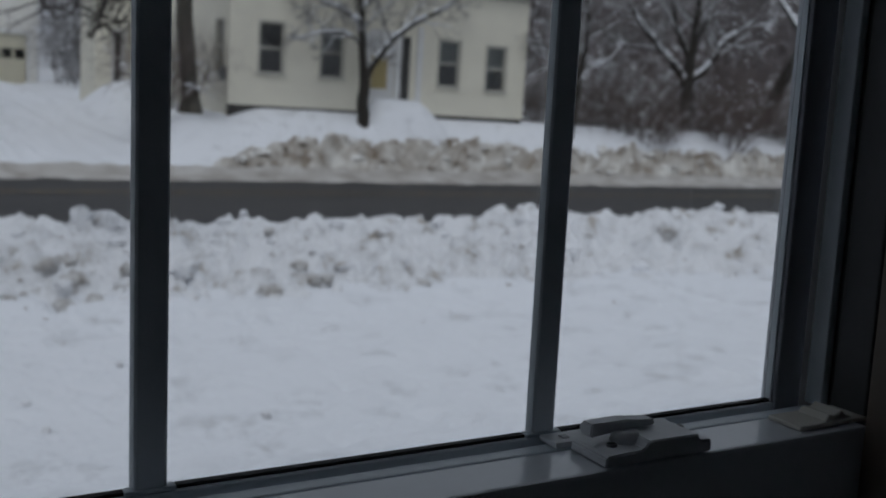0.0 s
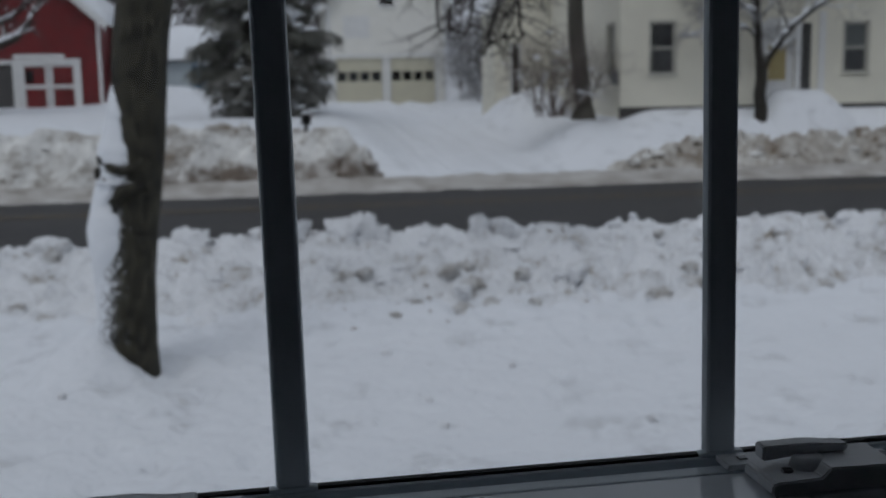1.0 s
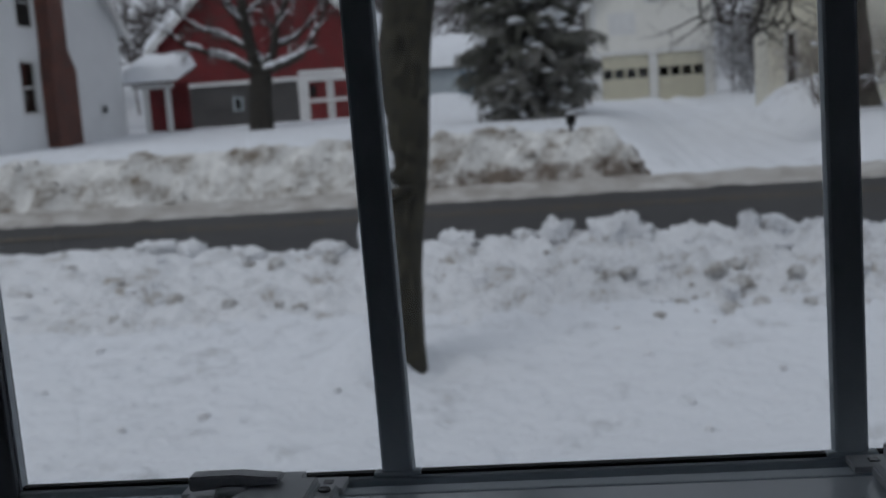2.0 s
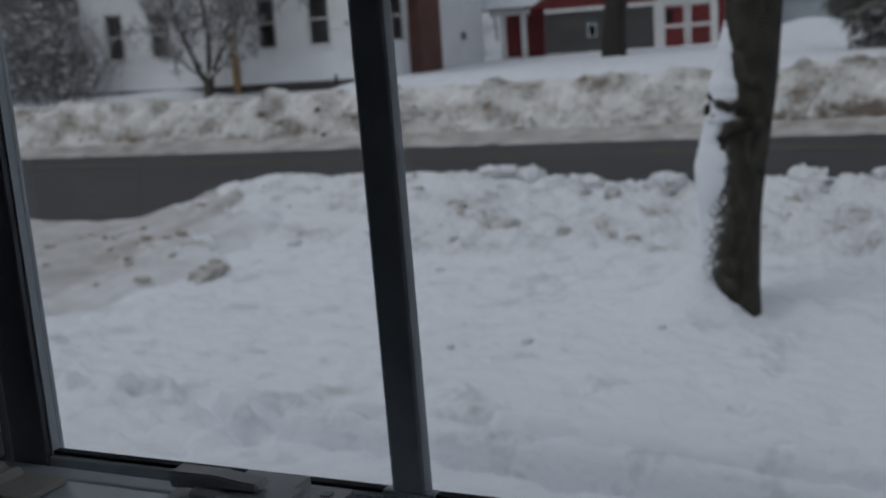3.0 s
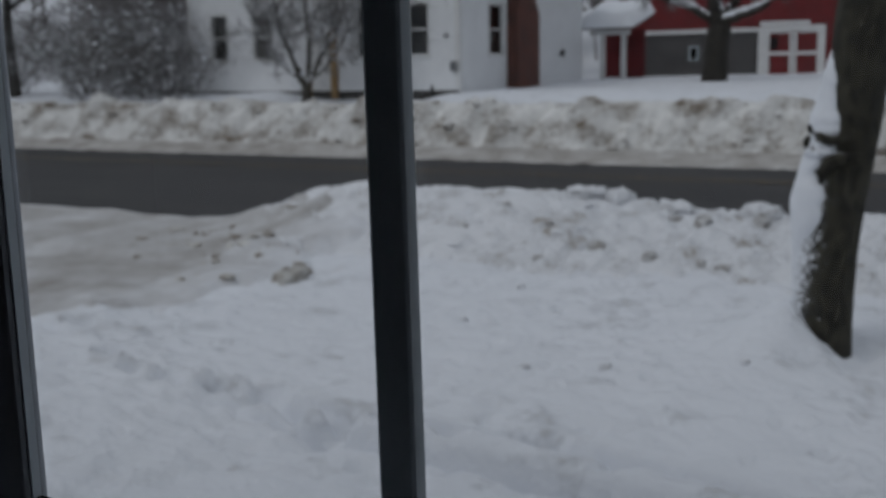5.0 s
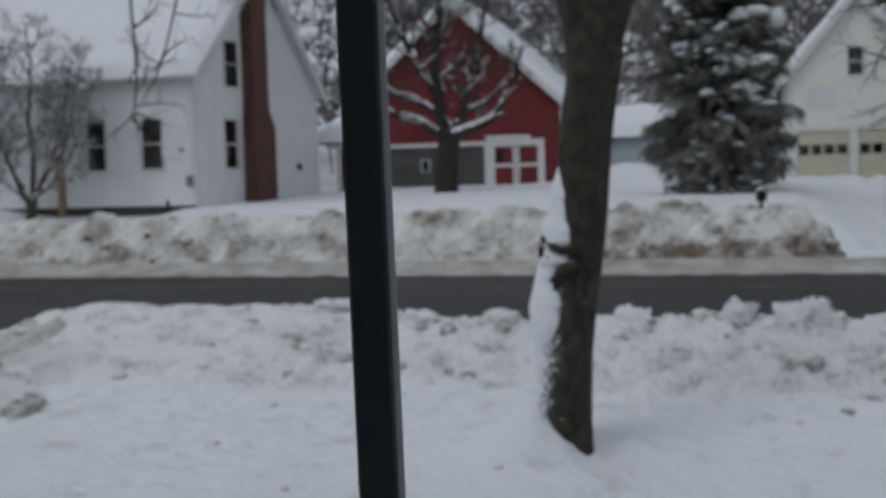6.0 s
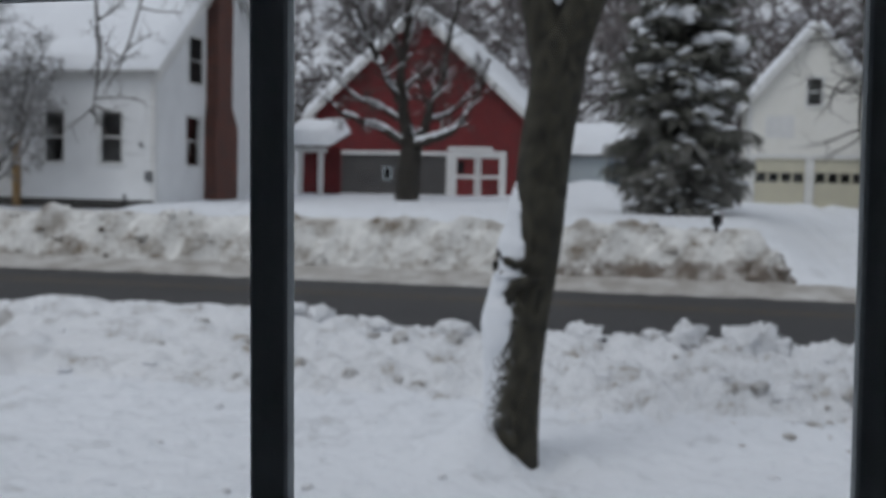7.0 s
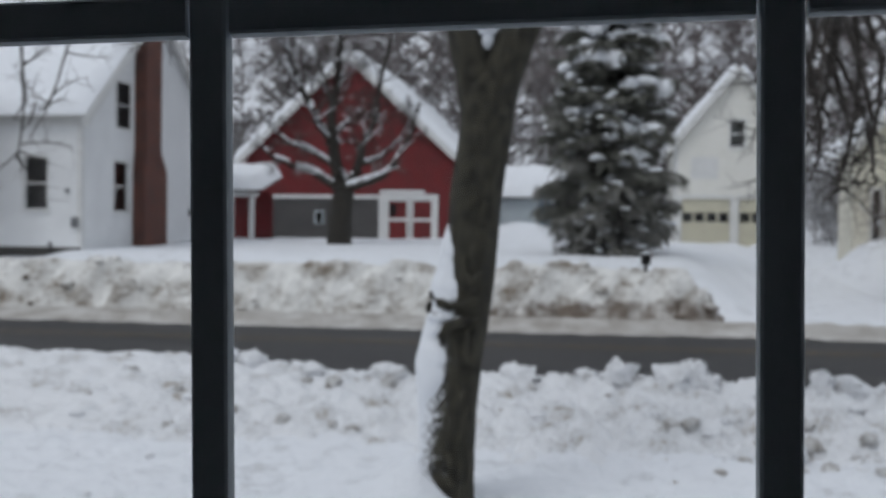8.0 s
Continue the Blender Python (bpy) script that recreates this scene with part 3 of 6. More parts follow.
# ---- trees ----
def grow(tubes, p, d, length, r, level, last, rng, droop, snowy, spread, segs=5, least=0.004):
    """One branch and, down to the last level, its side branches."""
    wood, twig, snow = tubes
    pts, rad = [p.copy()], [r]
    q, e = p.copy(), d.normalized()
    for i in range(segs):
        k = (i + 1) / segs
        e = (e + Vector((rng.uniform(-1, 1), rng.uniform(-1, 1), rng.uniform(-0.7, 0.9))) * (0.16 if level < 2 else 0.28) + Vector((0, 0, droop * (0.10 if level > 1 else 0.04)))).normalized()
        q = q + e * (length / segs)
        pts.append(q.copy())
        rad.append(r * (1 - 0.72 * k))
    (wood if level < 2 else twig).add(pts, rad, (9, 6, 4, 3, 3)[min(level, 4)])
    if snow is not None and level > 0 and level < 4 and snowy > 0:
        for i in range(segs):
            a, b = pts[i], pts[i + 1]
            if abs((b - a).normalized().z) < 0.82 and rng.random() < snowy * (1 if level < 3 else 0.16):
                ra, rb = rad[i], rad[i + 1]
                up = Vector((0, 0, 1))
                th = 0.75 if level < 3 else 0.9
                snow.add([a + up * ra * 0.9, (a + b) / 2 + up * (ra * 1.1 + 0.006), b + up * rb * 0.9], [ra * th + 0.004, ra * th + 0.012, rb * th + 0.004], 4)
    if level >= last:
        return
    n = (7, 7, 7, 5)[min(level, 3)]
    for i in range(n):
        k = 0.35 + 0.62 * (i + rng.random() * 0.8) / n if level else 0.42 + 0.56 * (i + rng.random() * 0.7) / n
        j = min(segs - 1, int(k * segs))
        f = k * segs - j
        s = pts[j].lerp(pts[j + 1], f)
        ax = (pts[j + 1] - pts[j]).normalized()
        side = ax.orthogonal().normalized()
        side.rotate(Matrix.Rotation(i * 2.4 + rng.random() * 1.5, 3, ax))
        nd = ax * (1 - spread) + side * spread * 1.25 + Vector((0, 0, 0.12 if level < 2 else 0.0))
        rr = (rad[j] * (1 - f) + rad[j + 1] * f) * rng.uniform(0.45, 0.7)
        grow(tubes, s, nd, length * rng.uniform(0.42, 0.68) * (1.15 - 0.4 * k), max(rr, least), level + 1, last, rng, droop, snowy, spread, 4 if level < 2 else 3, least)


def bare_tree(name, at, height, r, seed, label, last=4, lean=(0, 0), droop=0.0, snowy=0.7, spread=0.55, bark=None, twig=None, group="bare trees", fork=(), least=0.004):
    rng = random.Random(seed)
    ob = thing(name, at, label, "tree", group)
    tubes = (Tubes(), Tubes(), Tubes())
    d = Vector((lean[0], lean[1], 1))
    if fork:
        # a short bole and a handful of limbs that leave it together
        hz = fork[0]
        top = Vector((lean[0] * hz, lean[1] * hz, hz))
        tubes[0].add([Vector((0, 0, -0.4)), Vector((0, 0, 0.05)), top * 0.5, top], [r * 1.5, r * 1.2, r, r * 0.95], 10)
        for dx, dy, dz, k, rr in fork[1]:
            grow(tubes, top - Vector((0, 0, 0.1)), Vector((dx, dy, dz)), height * k, r * rr, 1, last, rng, droop, snowy, spread, 6, least)
    else:
        tubes[0].add([Vector((0, 0, -0.4)), Vector((0, 0, 0.1))], [r * 1.5, r], 9)
        grow(tubes, Vector((0, 0, 0)), d, height, r, 0, last, rng, droop, snowy, spread, 7, least)
    tubes[0].done("trunk", bark or BARK, ob)
    tagged(tubes[1].done("twigs", twig or TWIG, ob), kind="stuff")
    if snowy:
        tagged(tubes[2].done("snow_on_branches", SNOW_ROOF, ob, "wet white snow lying along the branches"), kind="stuff")
    return ob


def limbed_tree(name, at, limbs, seed, label, bark=None, twig=None, snowy=0.95, last=4, least=0.01, group="bare trees"):
    """A bare tree from its main limbs: each a line of points, its radii at both ends, and how many side branches of what reach."""
    rng = random.Random(seed)
    ob = thing(name, at, label, "tree", group)
    tubes = (Tubes(), Tubes(), Tubes())
    for pts, r0, r1, n, reach in limbs:
        p = [Vector(q) for q in pts]
        line = []
        for i in range(len(p) - 1):
            a, b, c, d = p[max(i - 1, 0)], p[i], p[i + 1], p[min(i + 2, len(p) - 1)]
            for j in range(4):
                t = j / 4
                line.append(0.5 * (2 * b + (c - a) * t + (2 * a - 5 * b + 4 * c - d) * t * t + (3 * b - a - 3 * c + d) * t ** 3))
        line.append(p[-1])
        k = len(line) - 1
        line = [q + Vector((rng.uniform(-1, 1), rng.uniform(-1, 1), rng.uniform(-1, 1))) * 0.035 if 0 < i < k else q for i, q in enumerate(line)]
        rad = [r0 + (r1 - r0) * i / k for i in range(k + 1)]
        tubes[0].add(line, rad, 9)
        for i in range(k):
            a, b = line[i], line[i + 1]
            steep = abs((b - a).normalized().z)
            if steep < 0.93 and rng.random() < snowy:
                th = rad[i] * (0.95 - 0.45 * steep) + 0.02
                up = Vector((0, 0, 1))
                tubes[2].add([a + up * rad[i] * 0.75, (a + b) / 2 + up * (rad[i] * 0.85 + 0.03), b + up * rad[i + 1] * 0.75], [th * 0.8, th, th * 0.8], 6)
        for i in range(n):
            t = 0.25 + 0.74 * (i + rng.random() * 0.7) / max(n, 1)
            j = min(k - 1, int(t * k))
            s = line[j].lerp(line[j + 1], t * k - j)
            ax = (line[j + 1] - line[j]).normalized()
            side = ax.orthogonal().normalized()
            side.rotate(Matrix.Rotation(i * 2.4 + rng.random(), 3, ax))
            grow(tubes, s, ax * 0.55 + side * 0.75 + Vector((0, 0, 0.22)), reach * rng.uniform(0.6, 1.15) * (1.15 - 0.4 * t), max(rad[j] * rng.uniform(0.3, 0.5), least * 1.6), 2, last, rng, 0.12, snowy, 0.55, 5, least)
    tubes[0].done("trunk", bark or BARK, ob)
    tagged(tubes[1].done("twigs", twig or TWIG, ob), kind="stuff")
    tagged(tubes[2].done("snow_on_branches", SNOW_ROOF, ob, "wet white snow lying along the branches"), kind="stuff")
    return ob


def shrub(name, at, size, seed, label, twig, snowy=0.5, stems=16, flat=1.0):
    rng = random.Random(seed)
    ob = thing(name, at, label, "shrub", "roadside shrubs")
    tubes = (Tubes(), Tubes(), Tubes())
    for i in range(stems):
        w = rng.random() * 6.28
        o = Vector((math.cos(w), math.sin(w), 0)) * rng.random() * size * 0.35
        d = Vector((math.cos(w) * 0.5, math.sin(w) * 0.5, 1.0 * flat))
        grow(tubes, o + Vector((0, 0, -0.15)), d, size * rng.uniform(0.7, 1.1), 0.022, 2, 4, rng, 0.15, snowy, 0.6, 5)
    for i in range(int(40 * snowy * size)):
        w, k = rng.random() * 6.28, rng.random() ** 0.6
        tubes[2].blob((math.cos(w) * k * size * 0.6, math.sin(w) * k * size * 0.6, size * flat * rng.uniform(0.3, 1.0) * (1.1 - 0.4 * k)), *(rng.uniform(0.05, 0.16) for _ in range(2)), rng.uniform(0.03, 0.07), rng, 3, 5)
    tagged(tubes[1].done("stems", twig, ob), kind="stuff")
    if snowy:
        tagged(tubes[2].done("snow_on_stems", SNOW_ROOF, ob, "clumps of wet snow"), kind="stuff")
    return ob


# the forked roadside tree with snow driven onto its bark
near_tree = thing("street_tree", (-1.335, 8.0, 0.1), "mossy-barked forked maple with snow plastered on its trunk", "tree")
tr = Tubes()
rng = random.Random(4)
axis = [(-0.05, 0, -0.5, 0.33), (-0.035, 0, 0.0, 0.27), (-0.012, 0, 0.35, 0.232), (0.02, 0, 0.8, 0.218), (0.06, 0, 1.3, 0.208), (0.15, 0, 1.9, 0.2), (0.2, 0, 2.5, 0.205), (0.265, 0, 3.0, 0.2), (0.29, 0, 3.3, 0.212), (0.3, 0, 3.5, 0.19), (0.3, 0, 3.72, 0.08)]


def along(z):
    """Middle and radius of the bole at a height."""
    k = next(j for j in range(len(axis) - 1) if axis[j + 1][2] >= z)
    f = (z - axis[k][2]) / (axis[k + 1][2] - axis[k][2])
    return axis[k][0] * (1 - f) + axis[k + 1][0] * f, axis[k][3] * (1 - f) + axis[k + 1][3] * f


zs = [-0.5 + 4.22 * i / 90 for i in range(91)]
tr.add([Vector((along(z)[0], 0, z)) for z in zs], [along(z)[1] for z in zs], 40)
for pts in ([(0.26, 0, 3.1), (0.2, 0.02, 3.6), (0.1, 0.04, 4.0), (-0.1, 0.1, 4.8), (-0.45, 0.2, 6.4), (-0.75, 0.3, 8.0)],
            [(0.29, 0, 3.1), (0.4, 0.0, 3.6), (0.54, 0.02, 4.0), (0.82, 0.1, 4.8), (1.25, 0.3, 6.2), (1.55, 0.5, 7.8)]):
    tr.add([Vector(p) for p in pts], [0.15, 0.175, 0.168, 0.15, 0.11, 0.05], 14)
# the healed collar of a lost limb: a lip, and the swollen bark under it
burl = Tubes()
for line, sizes in ((((3.3, 0.27, 1.84), (3.6, 0.268, 1.815), (4.0, 0.262, 1.765), (4.35, 0.248, 1.735), (4.7, 0.23, 1.765), (5.05, 0.212, 1.825)), (0.026, 0.034, 0.038, 0.036, 0.03, 0.016)),
                    (((4.02, 0.245, 1.43), (4.1, 0.262, 1.5), (4.3, 0.262, 1.575), (4.6, 0.252, 1.615), (5.0, 0.232, 1.63), (5.3, 0.215, 1.645)), (0.02, 0.046, 0.05, 0.04, 0.032, 0.014))):
    burl.add([Vector((0.13 + math.cos(a) * q, math.sin(a) * q, z)) for a, q, z in line], list(sizes), 9)
burl.blob((-0.155, -0.06, 1.715), 0.03, 0.05, 0.05, rng, 8, 12)
burl.blob((-0.105, -0.15, 1.665), 0.028, 0.03, 0.022, rng, 8, 12)
burl.blob((0.13, -0.13, 1.56), 0.1, 0.08, 0.07, rng, 8, 12)
burl.done("burl", BARK_BURL, near_tree, "dark healed collar of a lost limb")
bole = tr.done("trunk", BARK_GREEN, near_tree)
for v in bole.data.vertices:
    cx = along(v.co.z)[0] if v.co.z < 3.7 else 0.3
    c = Vector((v.co.x - cx, v.co.y, 0)).normalized()
    w = math.atan2(c.y, c.x)
    n = fbm(math.cos(w) * 1.2, math.sin(w) * 1.2, 1.0, 4, v.co.z * 0.9)
    rib = fbm(math.cos(w) * 5, math.sin(w) * 5, 1.0, 3, v.co.z * 1.6 + 9)
    v.co += c * (0.014 * n + 0.009 * rib)
hang = (Tubes(), Tubes(), Tubes())
for a, mid, b, n in (((1.2, 0.3, 6.2), (2.6, 1.5, 6.4), (3.6, 2.6, 4.9), 20), ((-0.5, 0.2, 6.0), (-2.4, 0.6, 6.6), (-4.4, 1.0, 4.9), 4)):
    a, mid, b = Vector(a), Vector(mid), Vector(b)
    pts = [a.lerp(mid, k / 4).lerp(mid.lerp(b, k / 4), k / 4) for k in range(5)]
    hang[0].add(pts, [0.07, 0.06, 0.05, 0.04, 0.025] if a.x > 0 else [0.05, 0.04, 0.03, 0.02, 0.012], 6)
    for i in range(n):
        k = (0.72 if a.x > 0 else 0.55) + (0.28 if a.x > 0 else 0.45) * i / (n - 1)
        s = a.lerp(mid, k).lerp(mid.lerp(b, k), k)
        e = s + Vector((rng.uniform(-0.5, 0.45), rng.uniform(-0.4, 0.4), -rng.uniform(1.3, 2.6) * (1 if a.x > 0 else 0.8)))
        m1, m2 = s.lerp(e, 0.35) + Vector((rng.uniform(-0.35, 0.35), 0, -0.1)), s.lerp(e, 0.75) + Vector((rng.uniform(-0.45, 0.45), 0, 0.0))
        tip = e + Vector((rng.uniform(-0.4, 0.5), 0, rng.uniform(0.0, 0.25)))
        knots = [s, m1, m2, e, tip]
        path = [s]
        for q in range(1, 4):
            path += [(knots[q - 1] + 4 * knots[q] + knots[q + 1]) / 6, (knots[q] + knots[q + 1]) / 2]
        path[-1] = tip
        hang[1].add(path, [0.032, 0.029, 0.025, 0.021, 0.017, 0.013, 0.007] if a.x > 0 else [0.016, 0.015, 0.013, 0.011, 0.009, 0.007, 0.004], 5)
        for j in range(1, 6):
            for _ in range(2):
                o = path[j].lerp(path[j + 1], rng.random())
                grow(hang, o, Vector((rng.uniform(-1, 1), rng.uniform(-0.4, 0.4), rng.uniform(-0.8, 0.5))), rng.uniform(0.25, 0.6), 0.012, 3, 4, rng, -0.4, 0.0, 0.5, 4)
hang[0].done("hanging_limb", BARK, near_tree)
tagged(hang[1].done("hanging_twigs", TWIG, near_tree, "tangle of thin drooping twigs"), kind="stuff")
# snow on the windward side: a shell that follows the bark
sn = Tubes()
for z0, z1, out, mid, w0 in ((0.25, 1.88, 0.13, 3.02, 1.5), (1.7, 2.5, 0.1, 3.4, 1.25)):
    rows, cols = 60, 26
    base = len(sn.v)
    for i in range(rows + 1):
        k = i / rows
        z = z0 + (z1 - z0) * k
        cx, r = along(z)
        lower = z1 < 2.0
        env = (0.12 + 0.88 * smoothstep(0.1, 0.7, k)) * (1 - 0.5 * smoothstep(0.74, 0.95, k)) if lower else smoothstep(-0.05, 0.12, k) * (1 - 0.97 * k ** 1.7) * (1 + 0.3 * fbm(k * 3, 0, 1.0, 3, 2.0))
        w = w0 * (0.42 + 0.58 * smoothstep(0.3, 0.62, k) - 0.3 * math.exp(-((z - 1.48) / 0.07) ** 2) if lower else 1.0 - 0.5 * k + 0.15 * fbm(k * 4, 0, 1.0, 3, 7.0))
        for j in range(cols + 1):
            u = j / cols * 2 - 1
            a = mid + u * w * (1 + (0.16 * fbm(z * 1.5, 0, 2.0, 5, 3.0 if u > 0 else 8.0) + 0.14 * fbm(z * 7.0, 0, 2.0, 4, 13.0 if u > 0 else 18.0)) * abs(u)) - (0.0 if lower else 0.25 * k)
            th = r - 0.035 + (out + 0.035) * env ** 0.7 * max(0.0, 1 - u * u) ** 0.62 * (0.92 + 0.14 * fbm(z * 1.2, u * 0.6, 2.0, 4, 5.0)) + 0.006 * fbm(z * 9, u * 5, 1.0)
            sn.v.append(Vector((cx + math.cos(a) * th, math.sin(a) * th, z)))
    for i in range(rows):
        for j in range(cols):
            q = base + i * (cols + 1) + j
            sn.f.append((q, q + 1, q + cols + 2, q + cols + 1))
for c in ((-0.12, -0.16, 1.655, 0.04, 0.04, 0.03), (-0.05, -0.195, 1.645, 0.05, 0.03, 0.03), (0.03, -0.205, 1.655, 0.05, 0.03, 0.026), (0.1, -0.2, 1.64, 0.045, 0.03, 0.02), (0.15, -0.18, 1.60, 0.03, 0.02, 0.018), (0.3, -0.06, 3.86, 0.05, 0.12, 0.08), (0.3, -0.08, 3.97, 0.1, 0.14, 0.08)):
    sn.blob(c[:3], *c[3:], rng, 8, 12)
tagged(sn.done("plastered_snow", SNOW_ROOF, near_tree, "wet snow stuck to the bark"), kind="stuff")

limbed_tree("maple_tree", (-10.55, 38.0, 1.6), [
    ([(0, 0, -0.4), (0, 0, 0.1), (0.05, 0, 1.2), (0.12, 0, 2.2), (0.05, 0, 2.7)], 0.52, 0.38, 0, 0),
    ([(0.05, 0, 2.4), (-0.15, 0, 3.4), (-0.36, 0, 4.8), (-0.22, 0.1, 6.2), (-0.1, 0.2, 8.2), (0.1, 0.2, 10.0)], 0.28, 0.05, 17, 2.1),
    ([(0.2, -0.05, 2.4), (0.65, -0.1, 3.0), (0.9, -0.1, 4.0), (1.3, 0, 4.9), (1.5, 0.1, 6.3), (1.9, 0.2, 8.2)], 0.22, 0.045, 14, 1.8),
    ([(-0.3, 0, 4.0), (-0.9, -0.1, 5.0), (-1.55, -0.1, 6.3), (-2.1, 0, 7.6), (-2.4, 0, 8.8)], 0.18, 0.04, 14, 1.8),
    ([(0.0, -0.1, 2.35), (-0.7, -0.25, 2.85), (-1.6, -0.3, 3.2), (-2.5, -0.3, 3.55), (-3.3, -0.2, 4.2)], 0.17, 0.04, 5, 1.1),
    ([(-0.15, 0.1, 3.1), (-1.2, 0.25, 3.85), (-2.2, 0.3, 4.2), (-3.1, 0.3, 5.0)], 0.13, 0.035, 5, 1.2),
    ([(0.2, -0.15, 2.35), (1.0, -0.4, 2.55), (1.9, -0.5, 2.95), (2.4, -0.5, 3.7), (2.9, -0.4, 4.7), (3.1, -0.3, 5.6)], 0.17, 0.04, 6, 1.1),
    ([(0.7, 0, 3.3), (1.5, 0.3, 3.6), (2.3, 0.4, 4.4), (2.8, 0.4, 5.4)], 0.11, 0.03, 5, 1.1)],
    11, "dark bare maple with snow heaped along its limbs", least=0.016)
limbed_tree("maple_tree", (13.78, 28.35, 1.36), [
    ([(0, 0, -0.4), (0, 0, 0.1), (-0.03, 0, 0.9), (-0.06, 0, 1.75)], 0.21, 0.15, 0, 0),
    ([(-0.06, 0, 1.6), (-0.14, 0, 2.4), (-0.2, 0.05, 3.4), (-0.3, 0.1, 4.6), (-0.35, 0.1, 6.4)], 0.14, 0.03, 12, 1.7),
    ([(0.0, 0, 1.55), (0.35, -0.05, 2.15), (0.85, -0.1, 2.75), (1.75, -0.1, 3.4), (2.7, 0, 3.85), (3.5, 0, 4.6)], 0.11, 0.03, 10, 1.5),
    ([(-0.12, 0, 2.4), (-0.7, -0.1, 2.78), (-1.5, -0.2, 2.75), (-2.5, -0.2, 2.45)], 0.05, 0.014, 9, 0.9),
    ([(-0.18, 0, 3.1), (-0.9, 0.1, 3.5), (-1.6, 0.2, 3.7), (-2.5, 0.2, 4.4)], 0.06, 0.016, 9, 1.2),
    ([(0.1, 0.05, 1.75), (0.5, 0.3, 2.1), (0.9, 0.5, 2.2), (1.4, 0.6, 2.6)], 0.045, 0.014, 5, 0.8),
    ([(-0.22, 0, 3.5), (0.3, 0.2, 4.1), (0.8, 0.3, 5.0), (1.1, 0.3, 6.0)], 0.07, 0.018, 9, 1.3)],
    5, "slender bare maple with snow-lined limbs before the cream house", twig=FROST_DIM, least=0.011)
limbed_tree("apple_tree", (21.75, 28.5, 1.3), [
    ([(0, 0, -0.4), (0, 0, 0.1), (0.08, 0, 1.0), (0.2, 0, 2.0)], 0.13, 0.1, 0, 0),
    ([(0.2, 0, 1.9), (0.3, 0, 2.8), (0.38, 0, 3.8), (0.3, 0.1, 5.2), (0.45, 0.1, 6.6)], 0.1, 0.03, 14, 1.6),
    ([(0.15, 0, 1.7), (-0.35, 0, 2.3), (-0.9, 0.1, 2.7), (-1.7, 0.1, 3.4)], 0.05, 0.015, 9, 1.2),
    ([(0.25, 0, 2.0), (0.8, 0.1, 2.5), (1.5, 0.1, 2.8), (2.1, 0.1, 3.5)], 0.05, 0.015, 9, 1.2),
    ([(0.3, 0, 2.9), (-0.3, 0.2, 3.6), (-0.8, 0.3, 4.6)], 0.045, 0.015, 8, 1.2)],
    8, "thin bare roadside tree frosted with snow", twig=FROST_DIM, least=0.011)
limbed_tree("ash_tree", (28.3, 30.0, 1.1), [
    ([(0, 0, -0.4), (0, 0, 0.1), (0.05, 0, 1.4), (-0.05, 0, 2.6)], 0.34, 0.25, 0, 0),
    ([(-0.05, 0, 2.4), (0.1, 0, 3.8), (0.3, 0.1, 5.4), (0.2, 0.1, 8.0), (0.3, 0.2, 10.5)], 0.22, 0.04, 16, 2.4),
    ([(-0.05, 0, 2.4), (-0.8, 0.1, 3.2), (-1.7, 0.2, 4.0), (-2.7, 0.2, 4.8), (-3.6, 0.2, 6.0)], 0.16, 0.03, 12, 1.9),
    ([(0.0, 0, 2.5), (0.8, -0.1, 3.1), (1.5, -0.1, 4.1), (2.3, 0, 4.6), (3.4, 0, 5.2)], 0.15, 0.03, 12, 1.9),
    ([(0.05, 0, 3.3), (-0.5, 0.3, 4.5), (-1.0, 0.3, 6.0), (-1.6, 0.3, 8.0)], 0.13, 0.03, 12, 2.0),
    ([(0.2, 0, 4.2), (1.0, 0.2, 5.4), (1.6, 0.2, 7.0), (2.2, 0.2, 8.6)], 0.13, 0.03, 12, 2.0)],
    21, "dark spreading bare tree among brush, frosted with snow", twig=FROST_DIM, least=0.013)
bare_tree("ash_tree", (33.5, 31.0, 1.2), 11.0, 0.3, 22, "tall bare tree behind the roadside brush", 4, (-0.05, 0), 0.0, 0.9, 0.5)
bare_tree("elm_tree", (8.7, 29.2, 1.95), 15.0, 0.26, 31, "straight tall trunk with ivy at its foot beside the cream house", 3, (0.01, 0), 0.0, 0.5, 0.45, bark=BARK_ELM)
